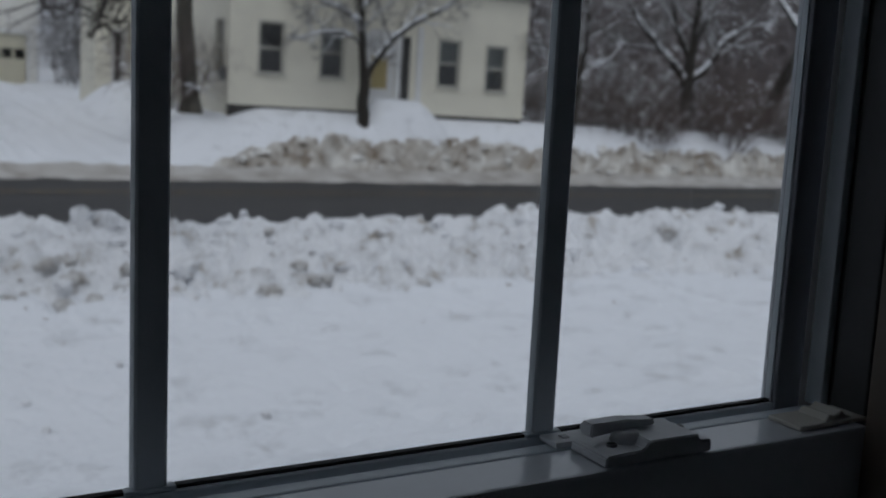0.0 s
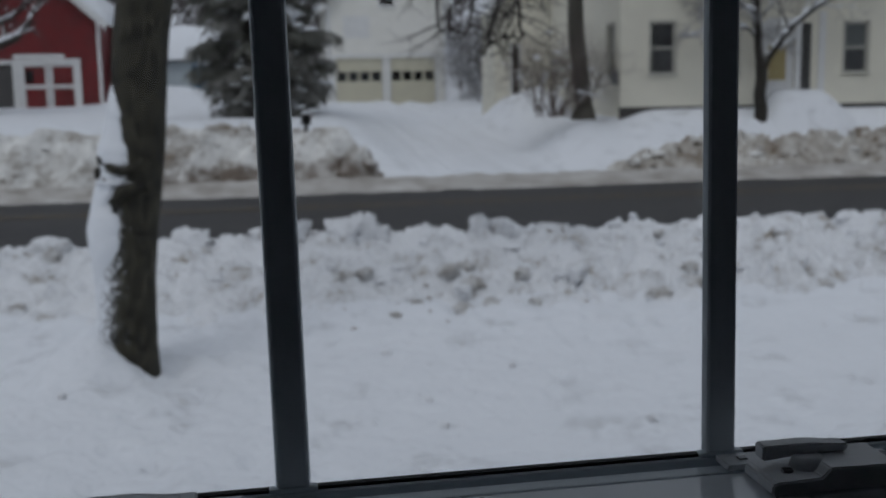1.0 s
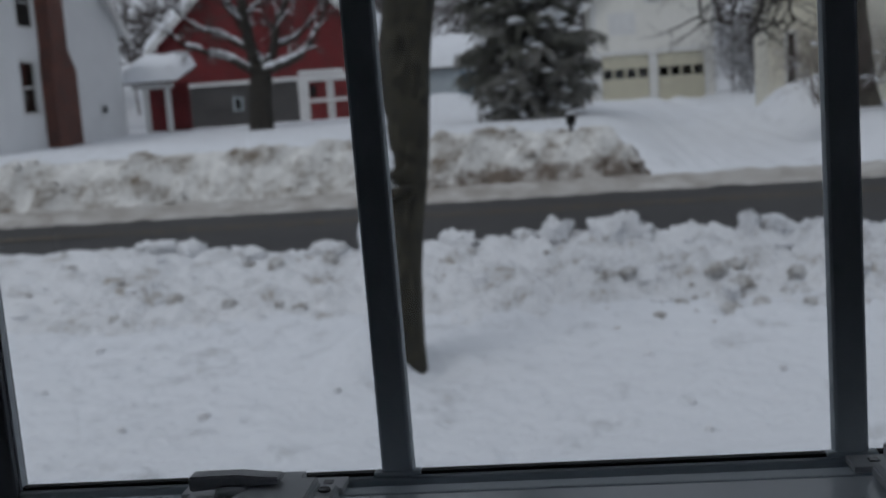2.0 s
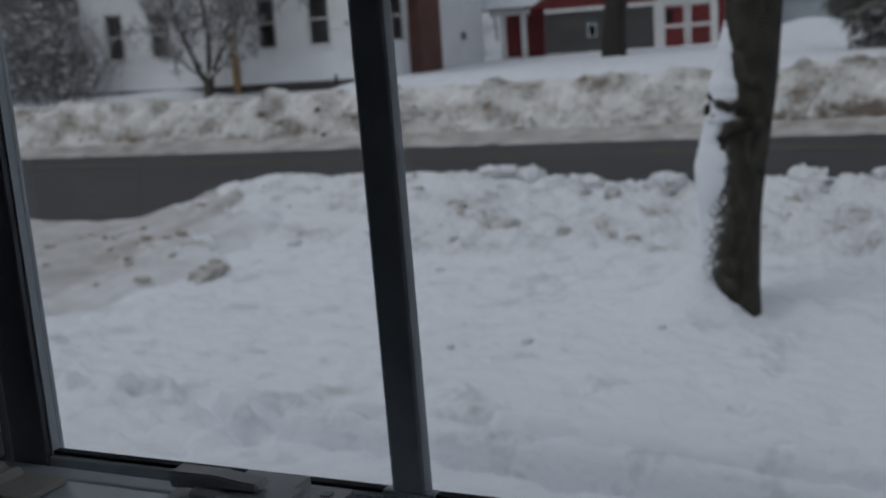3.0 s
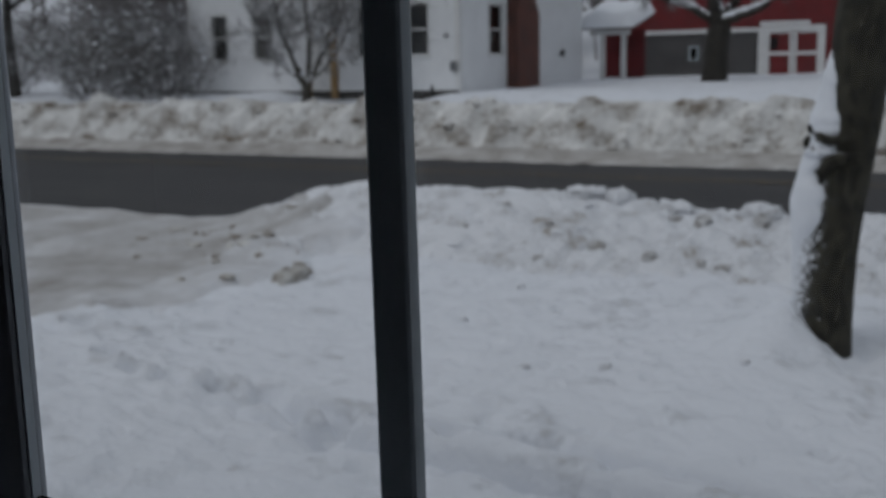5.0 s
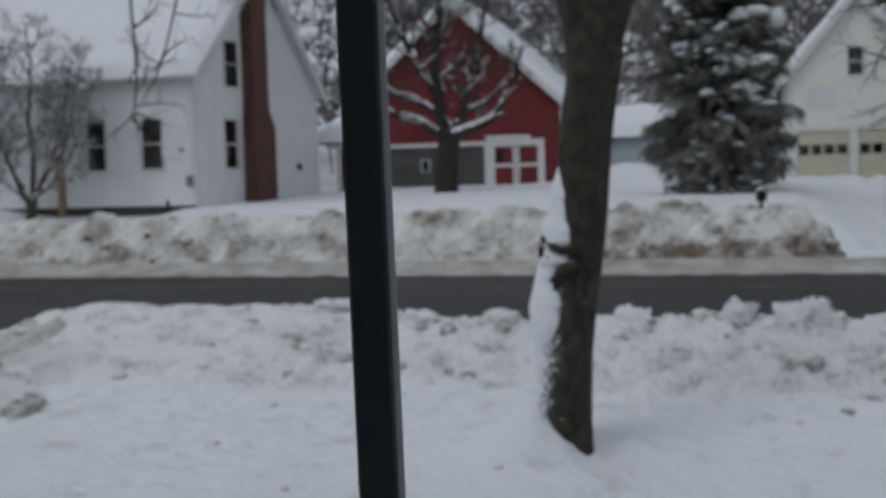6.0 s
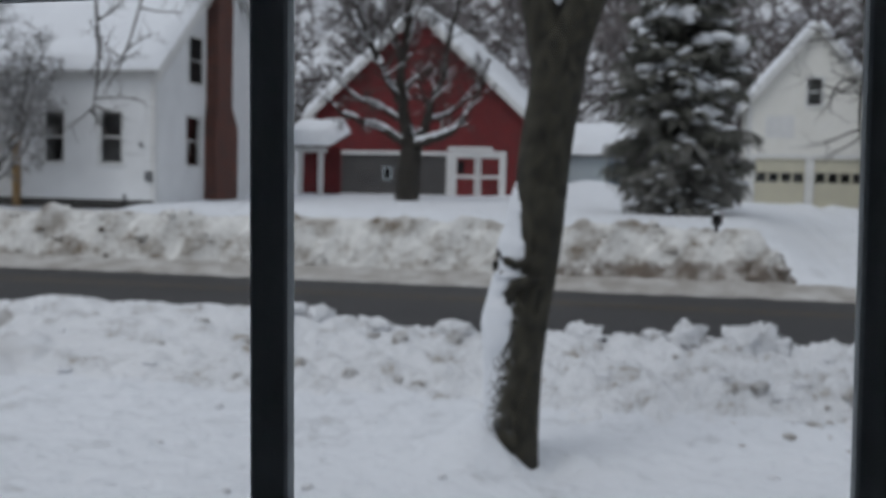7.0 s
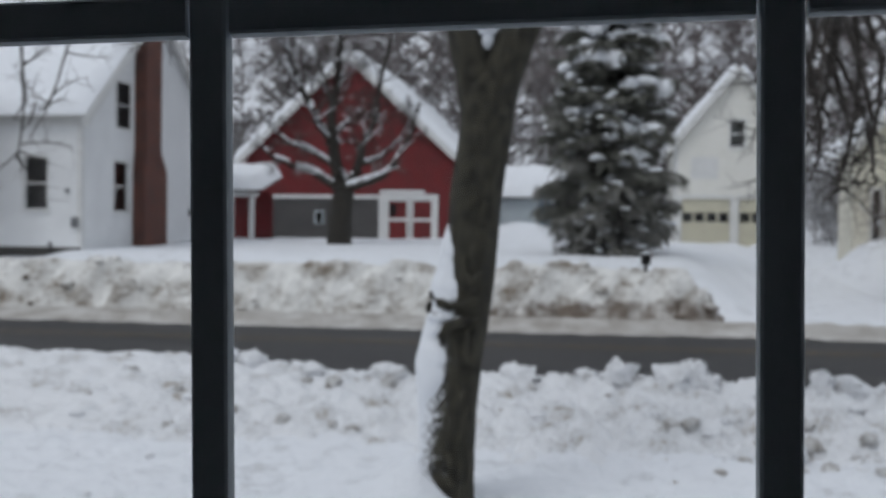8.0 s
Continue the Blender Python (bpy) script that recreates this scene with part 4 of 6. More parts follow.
limbed_tree("apple_tree", (-21.6, 28.2, 1.45), [
    ([(0, 0, -0.4), (0, 0, 0.1), (0.05, 0, 0.7)], 0.2, 0.14, 0, 0),
    ([(0, 0, 0.5), (-0.5, 0, 1.5), (-1.1, 0.1, 2.6), (-1.5, 0.1, 4.0), (-1.7, 0.1, 5.4)], 0.085, 0.02, 12, 1.5),
    ([(0, 0, 0.5), (0.15, 0.1, 1.8), (0.0, 0.1, 3.2), (0.2, 0.1, 4.6), (0.1, 0.1, 6.0)], 0.085, 0.02, 12, 1.5),
    ([(0, 0, 0.5), (0.6, 0, 1.4), (1.3, 0, 2.3), (1.7, 0, 3.4), (2.2, 0, 4.4)], 0.08, 0.02, 12, 1.5),
    ([(0, -0.1, 0.5), (-0.3, -0.5, 1.7), (-0.5, -0.8, 3.0), (-0.9, -0.9, 4.6)], 0.07, 0.02, 11, 1.4),
    ([(0, 0.1, 0.5), (0.5, 0.5, 1.9), (0.9, 0.7, 3.2), (1.1, 0.8, 4.8)], 0.07, 0.02, 11, 1.4),
    ([(0, 0, 0.6), (-1.0, 0.2, 1.2), (-1.9, 0.3, 2.0), (-2.6, 0.3, 3.1)], 0.06, 0.02, 9, 1.3),
    ([(0, 0, 0.6), (1.0, -0.3, 1.1), (1.8, -0.4, 1.9), (2.3, -0.4, 2.9)], 0.055, 0.02, 8, 1.2)],
    41, "small bare fruit tree with frosted twigs before the white house", bark=BARK_ELM, twig=FROST_DIM, least=0.017)
bare_tree("ash_tree", (-37.2, 29.0, 1.0), 9.0, 0.26, 51, "bare tree at the edge of the hedge", 4, (0, 0), 0.0, 0.9, 0.55, twig=FROST_DIM)
for i, (x, y, s) in enumerate(((-28.4, 28.9, 3.0), (-30.0, 29.4, 3.8), (-31.6, 28.8, 3.3), (-33.4, 29.8, 3.8), (-31.0, 31.0, 4.2), (-35.5, 31.5, 4.0), (-39.5, 30.0, 4.0), (-42, 31, 4.2), (-29.3, 31.5, 4.0))):
    shrub("hedge_shrub", (x, y, 1.35), s, 60 + i, "dense bare shrub matted with frost and snow", FROST_DIM, 0.4, 44)
for i, (x, y, s) in enumerate(((23.6, 29.8, 1.9), (25.4, 28.7, 1.6), (26.8, 30.2, 2.2), (29.6, 28.8, 1.9), (31.2, 30.0, 2.3), (33.4, 28.8, 1.9), (35.5, 29.8, 2.4), (38, 29, 2.2), (21.0, 31.0, 2.2), (24.5, 31.2, 3.2), (27.2, 31.8, 3.4), (30.2, 31.5, 3.3), (32.6, 31.9, 3.6), (35.2, 32, 3.4), (22.6, 32.5, 3.4), (38.5, 31.5, 3.4))):
    shrub("brush", (x, y, 1.15), s, 80 + i, "reddish-brown bare roadside brush dusted with snow", TWIG_RED, 0.2, 44, 0.85)
shrub("ivy_bush", (7.9, 29.3, 1.8), 2.2, 99, "brown bare bush at the foot of the elm", TWIG_RED, 0.25, 44)
for i, (x, y, s) in enumerate(((8.9, 45.0, 2.9), (9.7, 46.0, 3.2), (10.4, 46.5, 3.0))):
    shrub("yard_shrub", (x, y, 2.0), s, 140 + i, "tall grey-brown bare shrub beside the garage, hung with snow", FROST_DIM, 0.5, 44, 1.9)


def spruce(at, height, radius, seed):
    rng = random.Random(seed)
    ob = thing("spruce_tree", at, "tall dark spruce heavy with clumps of wet snow", "tree")
    t = Tubes()
    t.add([Vector((0, 0, -0.3)), Vector((0, 0, height * 0.5)), Vector((0, 0, height))], [0.26, 0.15, 0.02], 8)
    t.done("trunk", BARK, ob)
    low, high, snow = Tubes(), Tubes(), Tubes()
    z, turn = 0.25, 0.0
    while z < height - 0.3:
        k = z / height
        reach = radius * (1 - k) ** 0.8 * (0.68 + 0.32 * smoothstep(0.2, 2.6, z))
        n = max(5, int(12 - 6 * k))
        for i in range(n):
            w = turn + i * 6.283 / n + rng.uniform(-0.35, 0.35)
            L = reach * rng.uniform(0.62, 1.12)
            zz = z + rng.uniform(-0.22, 0.22) + 0.55 * (1 - smoothstep(0.6, 3.6, z))
            out = Vector((math.cos(w), math.sin(w), 0))
            drop = rng.uniform(0.25, 0.5)
            veil = 0.4 * (1 - smoothstep(1.6, 5.0, z))
            pts = [Vector((0, 0, zz)) + out * L * s + Vector((0, 0, -drop * L * s + 0.12 * L * s * s)) for s in (0, 0.25, 0.5, 0.75, 1.0)]
            use = low if z < 2.9 + rng.uniform(-1.9, 1.9) else high
            use.add(pts, [0.03, 0.025, 0.02, 0.014, 0.006], 3)
            side = Vector((-out.y, out.x, 0))
            m = max(10, int(L * 22)) if z < 9.5 else 8
            for j in range(m):
                s = 0.15 + 0.85 * (j + rng.random()) / m
                a = pts[min(3, int(s * 4))].lerp(pts[min(4, int(s * 4) + 1)], s * 4 - int(s * 4)) if s < 1 else pts[4]
                for sg in (-1, 1):
                    ln = L * 0.3 * (1.15 - s * 0.6) * rng.uniform(0.5, 1.25) + 0.08
                    e = a + out * ln * (0.65 - 0.45 * veil) + side * sg * ln * (0.8 - 0.35 * veil) + Vector((0, 0, -rng.uniform(0.2, 1.0) * ln * (1 + 0.5 * veil) - 0.03 - 0.12 * veil))
                    mid = a.lerp(e, 0.55) + Vector((0, 0, 0.03))
                    wd = 0.02 + 0.022 * rng.random()
                    v0 = len(use.v)
                    up = Vector((0, 0, wd * 0.5))
                    use.v += [a - up, mid + out * wd - up, e, mid - out * wd - up, mid + up]
                    use.f += [(v0, v0 + 1, v0 + 4), (v0 + 1, v0 + 2, v0 + 4), (v0 + 2, v0 + 3, v0 + 4), (v0 + 3, v0, v0 + 4), (v0, v0 + 3, v0 + 2, v0 + 1)]
            for _ in range(rng.choice((0, 1, 2, 3))):
                s = rng.uniform(0.35, 1.0)
                q = rng.uniform(0.05, 0.15)
                snow.blob(pts[0].lerp(pts[4], s) + side * rng.uniform(-0.25, 0.25) * L + Vector((0, 0, -0.02)), q * rng.uniform(0.8, 2.0), q * rng.uniform(0.8, 1.6), q * 0.45, rng, 4, 6)
            if rng.random() < 0.05 + 0.27 * smoothstep(2.6, 4.4, z) + 0.2 * smoothstep(5.0, 7.5, z):
                s = rng.uniform(0.5, 0.95)
                c = pts[0].lerp(pts[4], s) + Vector((0, 0, 0.05))
                q = (0.17 + 0.33 * rng.random() ** 1.5) * (0.45 + 0.55 * smoothstep(1.5, 4.5, z))
                snow.blob(c, q * rng.uniform(0.8, 1.2), q * rng.uniform(0.8, 1.2), q * rng.uniform(0.4, 0.68), rng, 6, 10)
                for _ in range(rng.choice((1, 2, 3, 4))):
                    f = rng.uniform(0.35, 0.75)
                    snow.blob(c + side * q * rng.uniform(-1.2, 1.2) + out * q * rng.uniform(-0.9, 0.5) - Vector((0, 0, q * rng.uniform(-0.15, 0.6))), q * f, q * f, q * f * rng.uniform(0.5, 0.9), rng, 5, 8)
        z += 0.27 * (1 - 0.3 * k)
        turn += 0.7
    tagged(high.done("upper_boughs", NEEDLES, ob, "", False), kind="stuff")
    tagged(low.done("lower_boughs", NEEDLES_LOW, ob, "grey frosted lower boughs", False), kind="stuff")
    tagged(snow.done("snow_pads", SNOW_ROOF, ob, "rounded pads of snow on the boughs"), kind="stuff")
    return ob


spruce((-0.42, 33.0, 1.55), 17.0, 2.55, 7)

# the wooded hillside: many bare trees in one mesh, for what nobody could count
rng = random.Random(77)
wood, wsnow = Tubes(), Tubes()
for i in range(700):
    y = 57 + 120 * rng.random() ** 1.4
    x = rng.uniform(-1, 1) * (30 + y * 0.75)
    z = ground_z(x, y) - 0.3
    h = rng.uniform(7, 14)
    top = Vector((x + rng.uniform(-0.6, 0.6), y, z + h))
    foot = Vector((x, y, z))
    wood.add([foot, foot.lerp(top, 0.5) + Vector((rng.uniform(-0.3, 0.3), 0, 0)), top], [0.075, 0.055, 0.015], 4)
    for j in range(34):
        k = rng.uniform(0.22, 0.97)
        s = foot.lerp(top, k)
        w = rng.random() * 6.28
        L = h * rng.uniform(0.12, 0.3) * (1.15 - k * 0.6)
        e = s + Vector((math.cos(w), math.sin(w), rng.uniform(0.2, 1.1))) * L
        m = s.lerp(e, 0.5) + Vector((0, 0, 0.1 * L))
        wood.add([s, m, e], [0.065, 0.052, 0.03], 3)
        for _ in range(5):
            s2 = m.lerp(e, rng.random())
            wood.add([s2, s2 + Vector((rng.uniform(-1, 1), rng.uniform(-1, 1), rng.uniform(-0.2, 0.8))) * L * 0.5], [0.062, 0.032], 3)
        if rng.random() < 0.06:
            wsnow.add([s.lerp(m, 0.3) + Vector((0, 0, 0.05)), m + Vector((0, 0, 0.07)), e], [0.035, 0.06, 0.02], 3)
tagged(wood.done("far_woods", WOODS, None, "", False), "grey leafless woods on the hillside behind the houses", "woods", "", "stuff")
tagged(wsnow.done("snow_in_woods", SNOW_ROOF, None, "", False), "snow caught on the branches of the far woods", "snow", "", "stuff")


# ---- buildings ----
def window(parent, axis, u0, u1, z0, z1, d, out, blind=0.0, name="window", trim=0.055, paint=None):
    """A sash window in an opening. d: the wall's outer face; out: the way out of it along the axis."""
    def bx(ua, ub, za, zb, da, db):
        lo, hi = sorted((d + out * da, d + out * db))
        return (ua, ub, lo, hi, za, zb) if axis == "y" else (lo, hi, ua, ub, za, zb)
    zm, g = (z0 + z1) / 2, 0.045
    paint = paint or WHITE_TRIM
    w = boxes(name, [bx(u0 - trim, u0, z0 - 0.02, z1 + trim, 0.0, 0.035), bx(u1, u1 + trim, z0 - 0.02, z1 + trim, 0.0, 0.035), bx(u0, u1, z1, z1 + trim, 0.0, 0.035)], paint, parent)
    boxes("sill", [bx(u0 - trim - 0.03, u1 + trim + 0.03, z0 - 0.07, z0, -0.05, 0.07)], paint, w)
    boxes("sash", [bx(u0, u0 + g, z0, z1, -0.09, -0.03), bx(u1 - g, u1, z0, z1, -0.09, -0.03), bx(u0 + g, u1 - g, z0, z0 + g, -0.09, -0.03),
                   bx(u0 + g, u1 - g, z1 - g, z1, -0.09, -0.03), bx(u0 + g, u1 - g, zm - 0.03, zm + 0.03, -0.09, -0.025)], paint, w)
    for za, zb in ((z0 + g, zm - 0.03), (zm + 0.03, z1 - g)):
        boxes("pane", [bx(u0 + g, u1 - g, za, zb, -0.07, -0.06)], FAR_GLASS, w)
    if blind:
        boxes("blind", [bx(u0 + 0.01, u1 - 0.01, z1 - (z1 - z0) * blind, z1, -0.13, -0.12)], BLIND, w, "half-drawn grey blind")
    return w


def roof_slab(bm, p0, p1, q0, q1, thick, over=0.0):
    """A sloping slab between an eave line p0-p1 and a ridge line q0-q1."""
    a = [Vector(p) for p in (p0, p1, q1, q0)]
    n = (a[1] - a[0]).cross(a[3] - a[0]).normalized()
    if n.z < 0:
        n = -n
    lo = [bm.verts.new(v) for v in a]
    hi = [bm.verts.new(v + n * thick) for v in a]
    bm.faces.new(lo)
    bm.faces.new(hi[::-1])
    for i in range(4):
        bm.faces.new((lo[i], hi[i], hi[(i + 1) % 4], lo[(i + 1) % 4]))
    bmesh.ops.recalc_face_normals(bm, faces=bm.faces)
    return n


def snow_on(name, p0, p1, q0, q1, thick, parent, seed=0):
    """Snow lying on a roof slope, with an uneven surface and a rounded lip."""
    p0, p1, q0, q1 = (Vector(p) for p in (p0, p1, q0, q1))
    n = (p1 - p0).cross(q0 - p0).normalized()
    n = -n if n.z < 0 else n
    nu, nv = max(8, int((p1 - p0).length * 3)), max(8, int((q0 - p0).length * 3))
    v, f = [], []
    for j in range(nv + 1):
        for i in range(nu + 1):
            a, b = i / nu, j / nv
            s = p0.lerp(p1, a).lerp(q0.lerp(q1, a), b)
            e = min(1.0, min(a, 1 - a) * (p1 - p0).length / 0.22, b * (q0 - p0).length / 0.2)
            t = thick * (1 - (1 - e) ** 2) ** 0.5 * (1 + 0.22 * fbm(a * nu / 3, b * nv / 3, 0.8, 3, seed)) if e < 1 else thick * (1 + 0.22 * fbm(a * nu / 3, b * nv / 3, 0.8, 3, seed))
            v.append(s + n * (t + 0.004) + Vector((0, 0, -0.02)) * 0)
    for j in range(nv):
        for i in range(nu):
            k = j * (nu + 1) + i
            f.append((k, k + 1, k + nu + 2, k + nu + 1))
    me = bpy.data.meshes.new(name)
    me.from_pydata([tuple(x) for x in v], [], f)
    me.update()
    me.polygons.foreach_set("use_smooth", [True] * len(me.polygons))
    return link_mesh(name, me, SNOW_ROOF, parent, "thick white snow on the roof")


def gable_walls(parent, axis, u0, u1, w0, w1, z0, ze, zp, material, fronts, sides0, sides1, t=0.16, peak=None, zs=None):
    """Four walls. axis 'y': the gables look along y (ridge along y); u spans the gable, w the length. Returns nothing.
    fronts: openings in the gable wall at w0; sides0/sides1: openings in the walls at u0/u1."""
    pk = peak if peak is not None else (u0 + u1) / 2
    other = "x" if axis == "y" else "y"
    bm = bmesh.new()
    zs = zs or ze
    wall(bm, axis, u0, u1, z0, zs, w0, w0 + t, [o for o in fronts if o[2] < zs])
    part("gable_wall", bm, material, parent)
    bm = bmesh.new()
    ups = [o for o in fronts if o[2] >= zs]
    if ups:
        o = ups[0]
        def zr(u):
            return ze + (zp - ze) * (1 - abs(u - pk) / ((pk - u0) if u < pk else (u1 - pk)))
        lo_l, lo_r = ([(u0, zs)] if zs < ze else []), ([(u1, zs)] if zs < ze else [])
        for poly in (lo_l + [(o[0], zs), (o[0], zr(o[0])), (u0, ze)], [(o[1], zs)] + lo_r + [(u1, ze)] + ([] if o[1] > pk else [(pk, zp)]) + [(o[1], zr(o[1]))],
                     [(o[0], zs), (o[1], zs), (o[1], o[2]), (o[0], o[2])],
                     [(o[0], o[3]), (o[1], o[3]), (o[1], zr(o[1])), (pk, zp), (o[0], zr(o[0]))] if o[0] < pk < o[1] else [(o[0], o[3]), (o[1], o[3]), (o[1], zr(o[1])), (o[0], zr(o[0]))]):
            b2 = bmesh.new()
            prism(b2, poly, w0, w0 + t, axis)
            me = bpy.data.meshes.new("tmp")
            b2.to_mesh(me)
            b2.free()
            bm.from_mesh(me)
            bpy.data.meshes.remove(me)
    else:
        prism(bm, [(u0, ze), (u1, ze), (pk, zp)], w0, w0 + t, axis)
    part("gable", bm, material, parent)
    bm = bmesh.new()
    prism(bm, [(u0, z0), (u1, z0), (u1, ze), (pk, zp), (u0, ze)], w1 - t, w1, axis)
    part("back_wall", bm, material, parent)
    for nm, ua, ub, ops in (("side_wall", u0, u0 + t, sides0), ("side_wall", u1 - t, u1, sides1)):
        bm = bmesh.new()
        wall(bm, other, w0 + t, w1 - t, z0, ze, ua, ub, ops)
        part(nm, bm, material, parent)
    # An added dark sheet behind the openings makes the rooms look unlit.
    bm = bmesh.new()
    inner = (u0 + t, u1 - t, w0 + 1.6, w0 + 1.65) if axis == "y" else (w0 + 1.6, w0 + 1.65, u0 + t, u1 - t)
    box(bm, *inner, z0, ze)
    part("dark_backing", bm, DARK_ROOM, parent)


def gable_roof(parent, axis, u0, u1, w0, w1, ze, zp, over, snow_t, seed, peak=None, rake=WHITE_TRIM):
    pk = peak if peak is not None else (u0 + u1) / 2
    for k, (ue, sgn) in enumerate(((u0, -1), (u1, 1))):
        slope = (zp - ze) / abs(pk - ue)
        uo, zo = ue + sgn * over, ze - slope * over
        def at(u, w, z):
            return (u, w, z) if axis == "y" else (w, u, z)
        c = [at(uo, w0 - over, zo), at(uo, w1 + over, zo), at(pk, w0 - over, zp), at(pk, w1 + over, zp)]
        bm = bmesh.new()
        n = roof_slab(bm, *c, 0.1)
        r = part("roof", bm, rake, parent)
        up = n * 0.1
        snow_on("roof_snow", *(Vector(x) + up for x in c), snow_t, r, seed + k)
        bm = bmesh.new()
        a, b = Vector(at(uo, w0 - over - 0.02, zo)), Vector(at(pk, w0 - over - 0.02, zp))
        d = Vector((0, 0, -0.24))
        e = Vector((0, 0.05, 0)) if axis == "y" else Vector((0.05, 0, 0))
        vs = [bm.verts.new(x) for x in (a, b, b + d, a + d, a + e, b + e, b + d + e, a + d + e)]
        for q in ((0, 1, 2, 3), (7, 6, 5, 4), (0, 4, 5, 1), (2, 6, 7, 3), (1, 5, 6, 2), (0, 3, 7, 4)):
            bm.faces.new([vs[i] for i in q])
        bmesh.ops.recalc_face_normals(bm, faces=bm.faces)
        part("bargeboard", bm, rake, parent)


def corner_boards(parent, rows, material=WHITE_TRIM):
    for r in rows:
        boxes("corner_board", [r], material, parent)


# white house: eaves to the road, gable end and chimney to the right
wh = thing("white_house", (0, 0, 0), "white clapboard house with snowy roof and outside brick chimney", "house", "houses over the road")
X0, X1, Y0, Y1, ZB, ZE, ZP, PK = -28.4, -16.7, 30.0, 40.4, 1.3, 6.1, 10.4, 35.0
front = [(-18.65, -17.86, 2.95, 4.63), (-20.7, -19.95, 2.95, 4.63), (-25.25, -24.47, 2.9, 4.56), (-27.26, -26.5, 2.9, 4.56), (-22.7, -21.8, 1.6, 3.75)]
gab = [(32.1, 33.2, 2.95, 4.65)]
bm = bmesh.new()
wall(bm, "y", X0, X1, 1.78, ZE, Y0, Y0 + 0.16, [(a, b, max(c, 1.78), d) for a, b, c, d in front])
part("front_wall", bm, WHITE_CLAP, wh)
bm = bmesh.new()
wall(bm, "x", Y0 + 0.16, Y1, ZB, ZE, X1 - 0.16, X1, gab)
part("gable_wall", bm, WHITE_CLAP, wh)
bm = bmesh.new()
prism(bm, [(Y0, ZE), (Y1, ZE), (PK, ZP)], X1 - 0.16, X1, "x")
part("gable", bm, WHITE_CLAP, wh)
bm = bmesh.new()
prism(bm, [(Y0 + 0.16, ZB), (Y1, ZB), (Y1, ZE), (PK, ZP), (Y0 + 0.16, ZE)], X0, X0 + 0.16, "x")
part("gable_wall", bm, WHITE_CLAP, wh)
boxes("back_wall", [(X0 + 0.16, X1 - 0.16, Y1 - 0.16, Y1, ZB, ZE)], WHITE_CLAP, wh)
boxes("dark_backing", [(X0 + 0.2, X1 - 1.8, Y0 + 1.8, Y0 + 1.85, ZB, ZE), (X1 - 1.8, X1 - 1.75, Y0 + 1.8, Y1 - 0.2, ZB, ZE)], DARK_ROOM, wh)
for o in front[:4]:
    window(wh, "y", *o, Y0, -1)
window(wh, "x", *gab[0], X1, 1)
boxes("upper_window", [(X1, X1 + 0.035, 32.17, 32.27, 5.75, 7.4), (X1, X1 + 0.035, 33.19, 33.29, 5.75, 7.4), (X1, X1 + 0.035, 32.27, 33.19, 7.3, 7.4), (X1, X1 + 0.05, 32.15, 33.31, 5.7, 5.77)], WHITE_TRIM, wh)
boxes("pane", [(X1 + 0.004, X1 + 0.018, 32.27, 33.19, 5.77, 6.52), (X1 + 0.004, X1 + 0.018, 32.27, 33.19, 6.57, 7.3)], BLACK, wh, "dark upper window pane")
boxes("door", [(-22.7, -21.8, 30.04, 30.09, 1.6, 3.75)], WHITE_TRIM, wh, "white panelled door")
boxes("door_frame", [(-22.8, -22.7, 29.96, 29.997, 1.5, 3.86), (-21.8, -21.55, 29.9, 29.997, 1.5, 3.9)], WOOD, wh)
boxes("foundation", [(X0 + 0.02, X1 - 0.02, Y0 + 0.03, Y0 + 0.16, 0.9, 1.78), (X1 - 0.2, X1 - 0.03, Y0 + 0.2, Y1, 0.9, ZB)], STONE, wh)
boxes("eave_board", [(X0, X1, Y0 - 0.04, Y0 - 0.003, 5.6, 6.0)], WHITE_TRIM, wh)
corner_boards(wh, [(X1 - 0.14, X1 + 0.02, Y0 - 0.022, Y0 - 0.003, 1.8, 5.6), (X1 + 0.003, X1 + 0.022, Y0 - 0.02, Y0 + 0.13, ZB, 5.85), (X0, X0 + 0.14, Y0 - 0.022, Y0 - 0.003, 1.8, 5.6)])
gable_roof(wh, "x", Y0, Y1, X0, X1, ZE, ZP, 0.32, 0.26, 3, PK)
# gable_roof sets its bargeboards at the far end; the near rake gets its own pair
for ye, sgn in ((Y0, -1), (Y1, 1)):
    sl = (ZP - ZE) / abs(PK - ye)
    bm = bmesh.new()
    yo, zo = ye + sgn * 0.32, ZE - sl * 0.32
    prism(bm, [(yo, zo), (PK, ZP), (PK, ZP - 0.3), (yo, zo - 0.3)], X1 + 0.3, X1 + 0.36, "x")
    part("bargeboard", bm, WHITE_TRIM, wh)
boxes("electric_meter", [(-16.98, -16.78, 29.86, 29.97, 2.4, 2.72)], GREY_METAL, wh, "grey electric meter box", 0.02)
boxes("wall_lamp", [(-16.6, -16.5, 38.0, 38.15, 2.9, 3.15)], BLACK, wh, "small dark wall fitting")
boxes("wall_lamp", [(-17.2, -17.1, 29.9, 29.97, 3.5, 3.62)], GREY_METAL, wh, "small grey wall fitting")

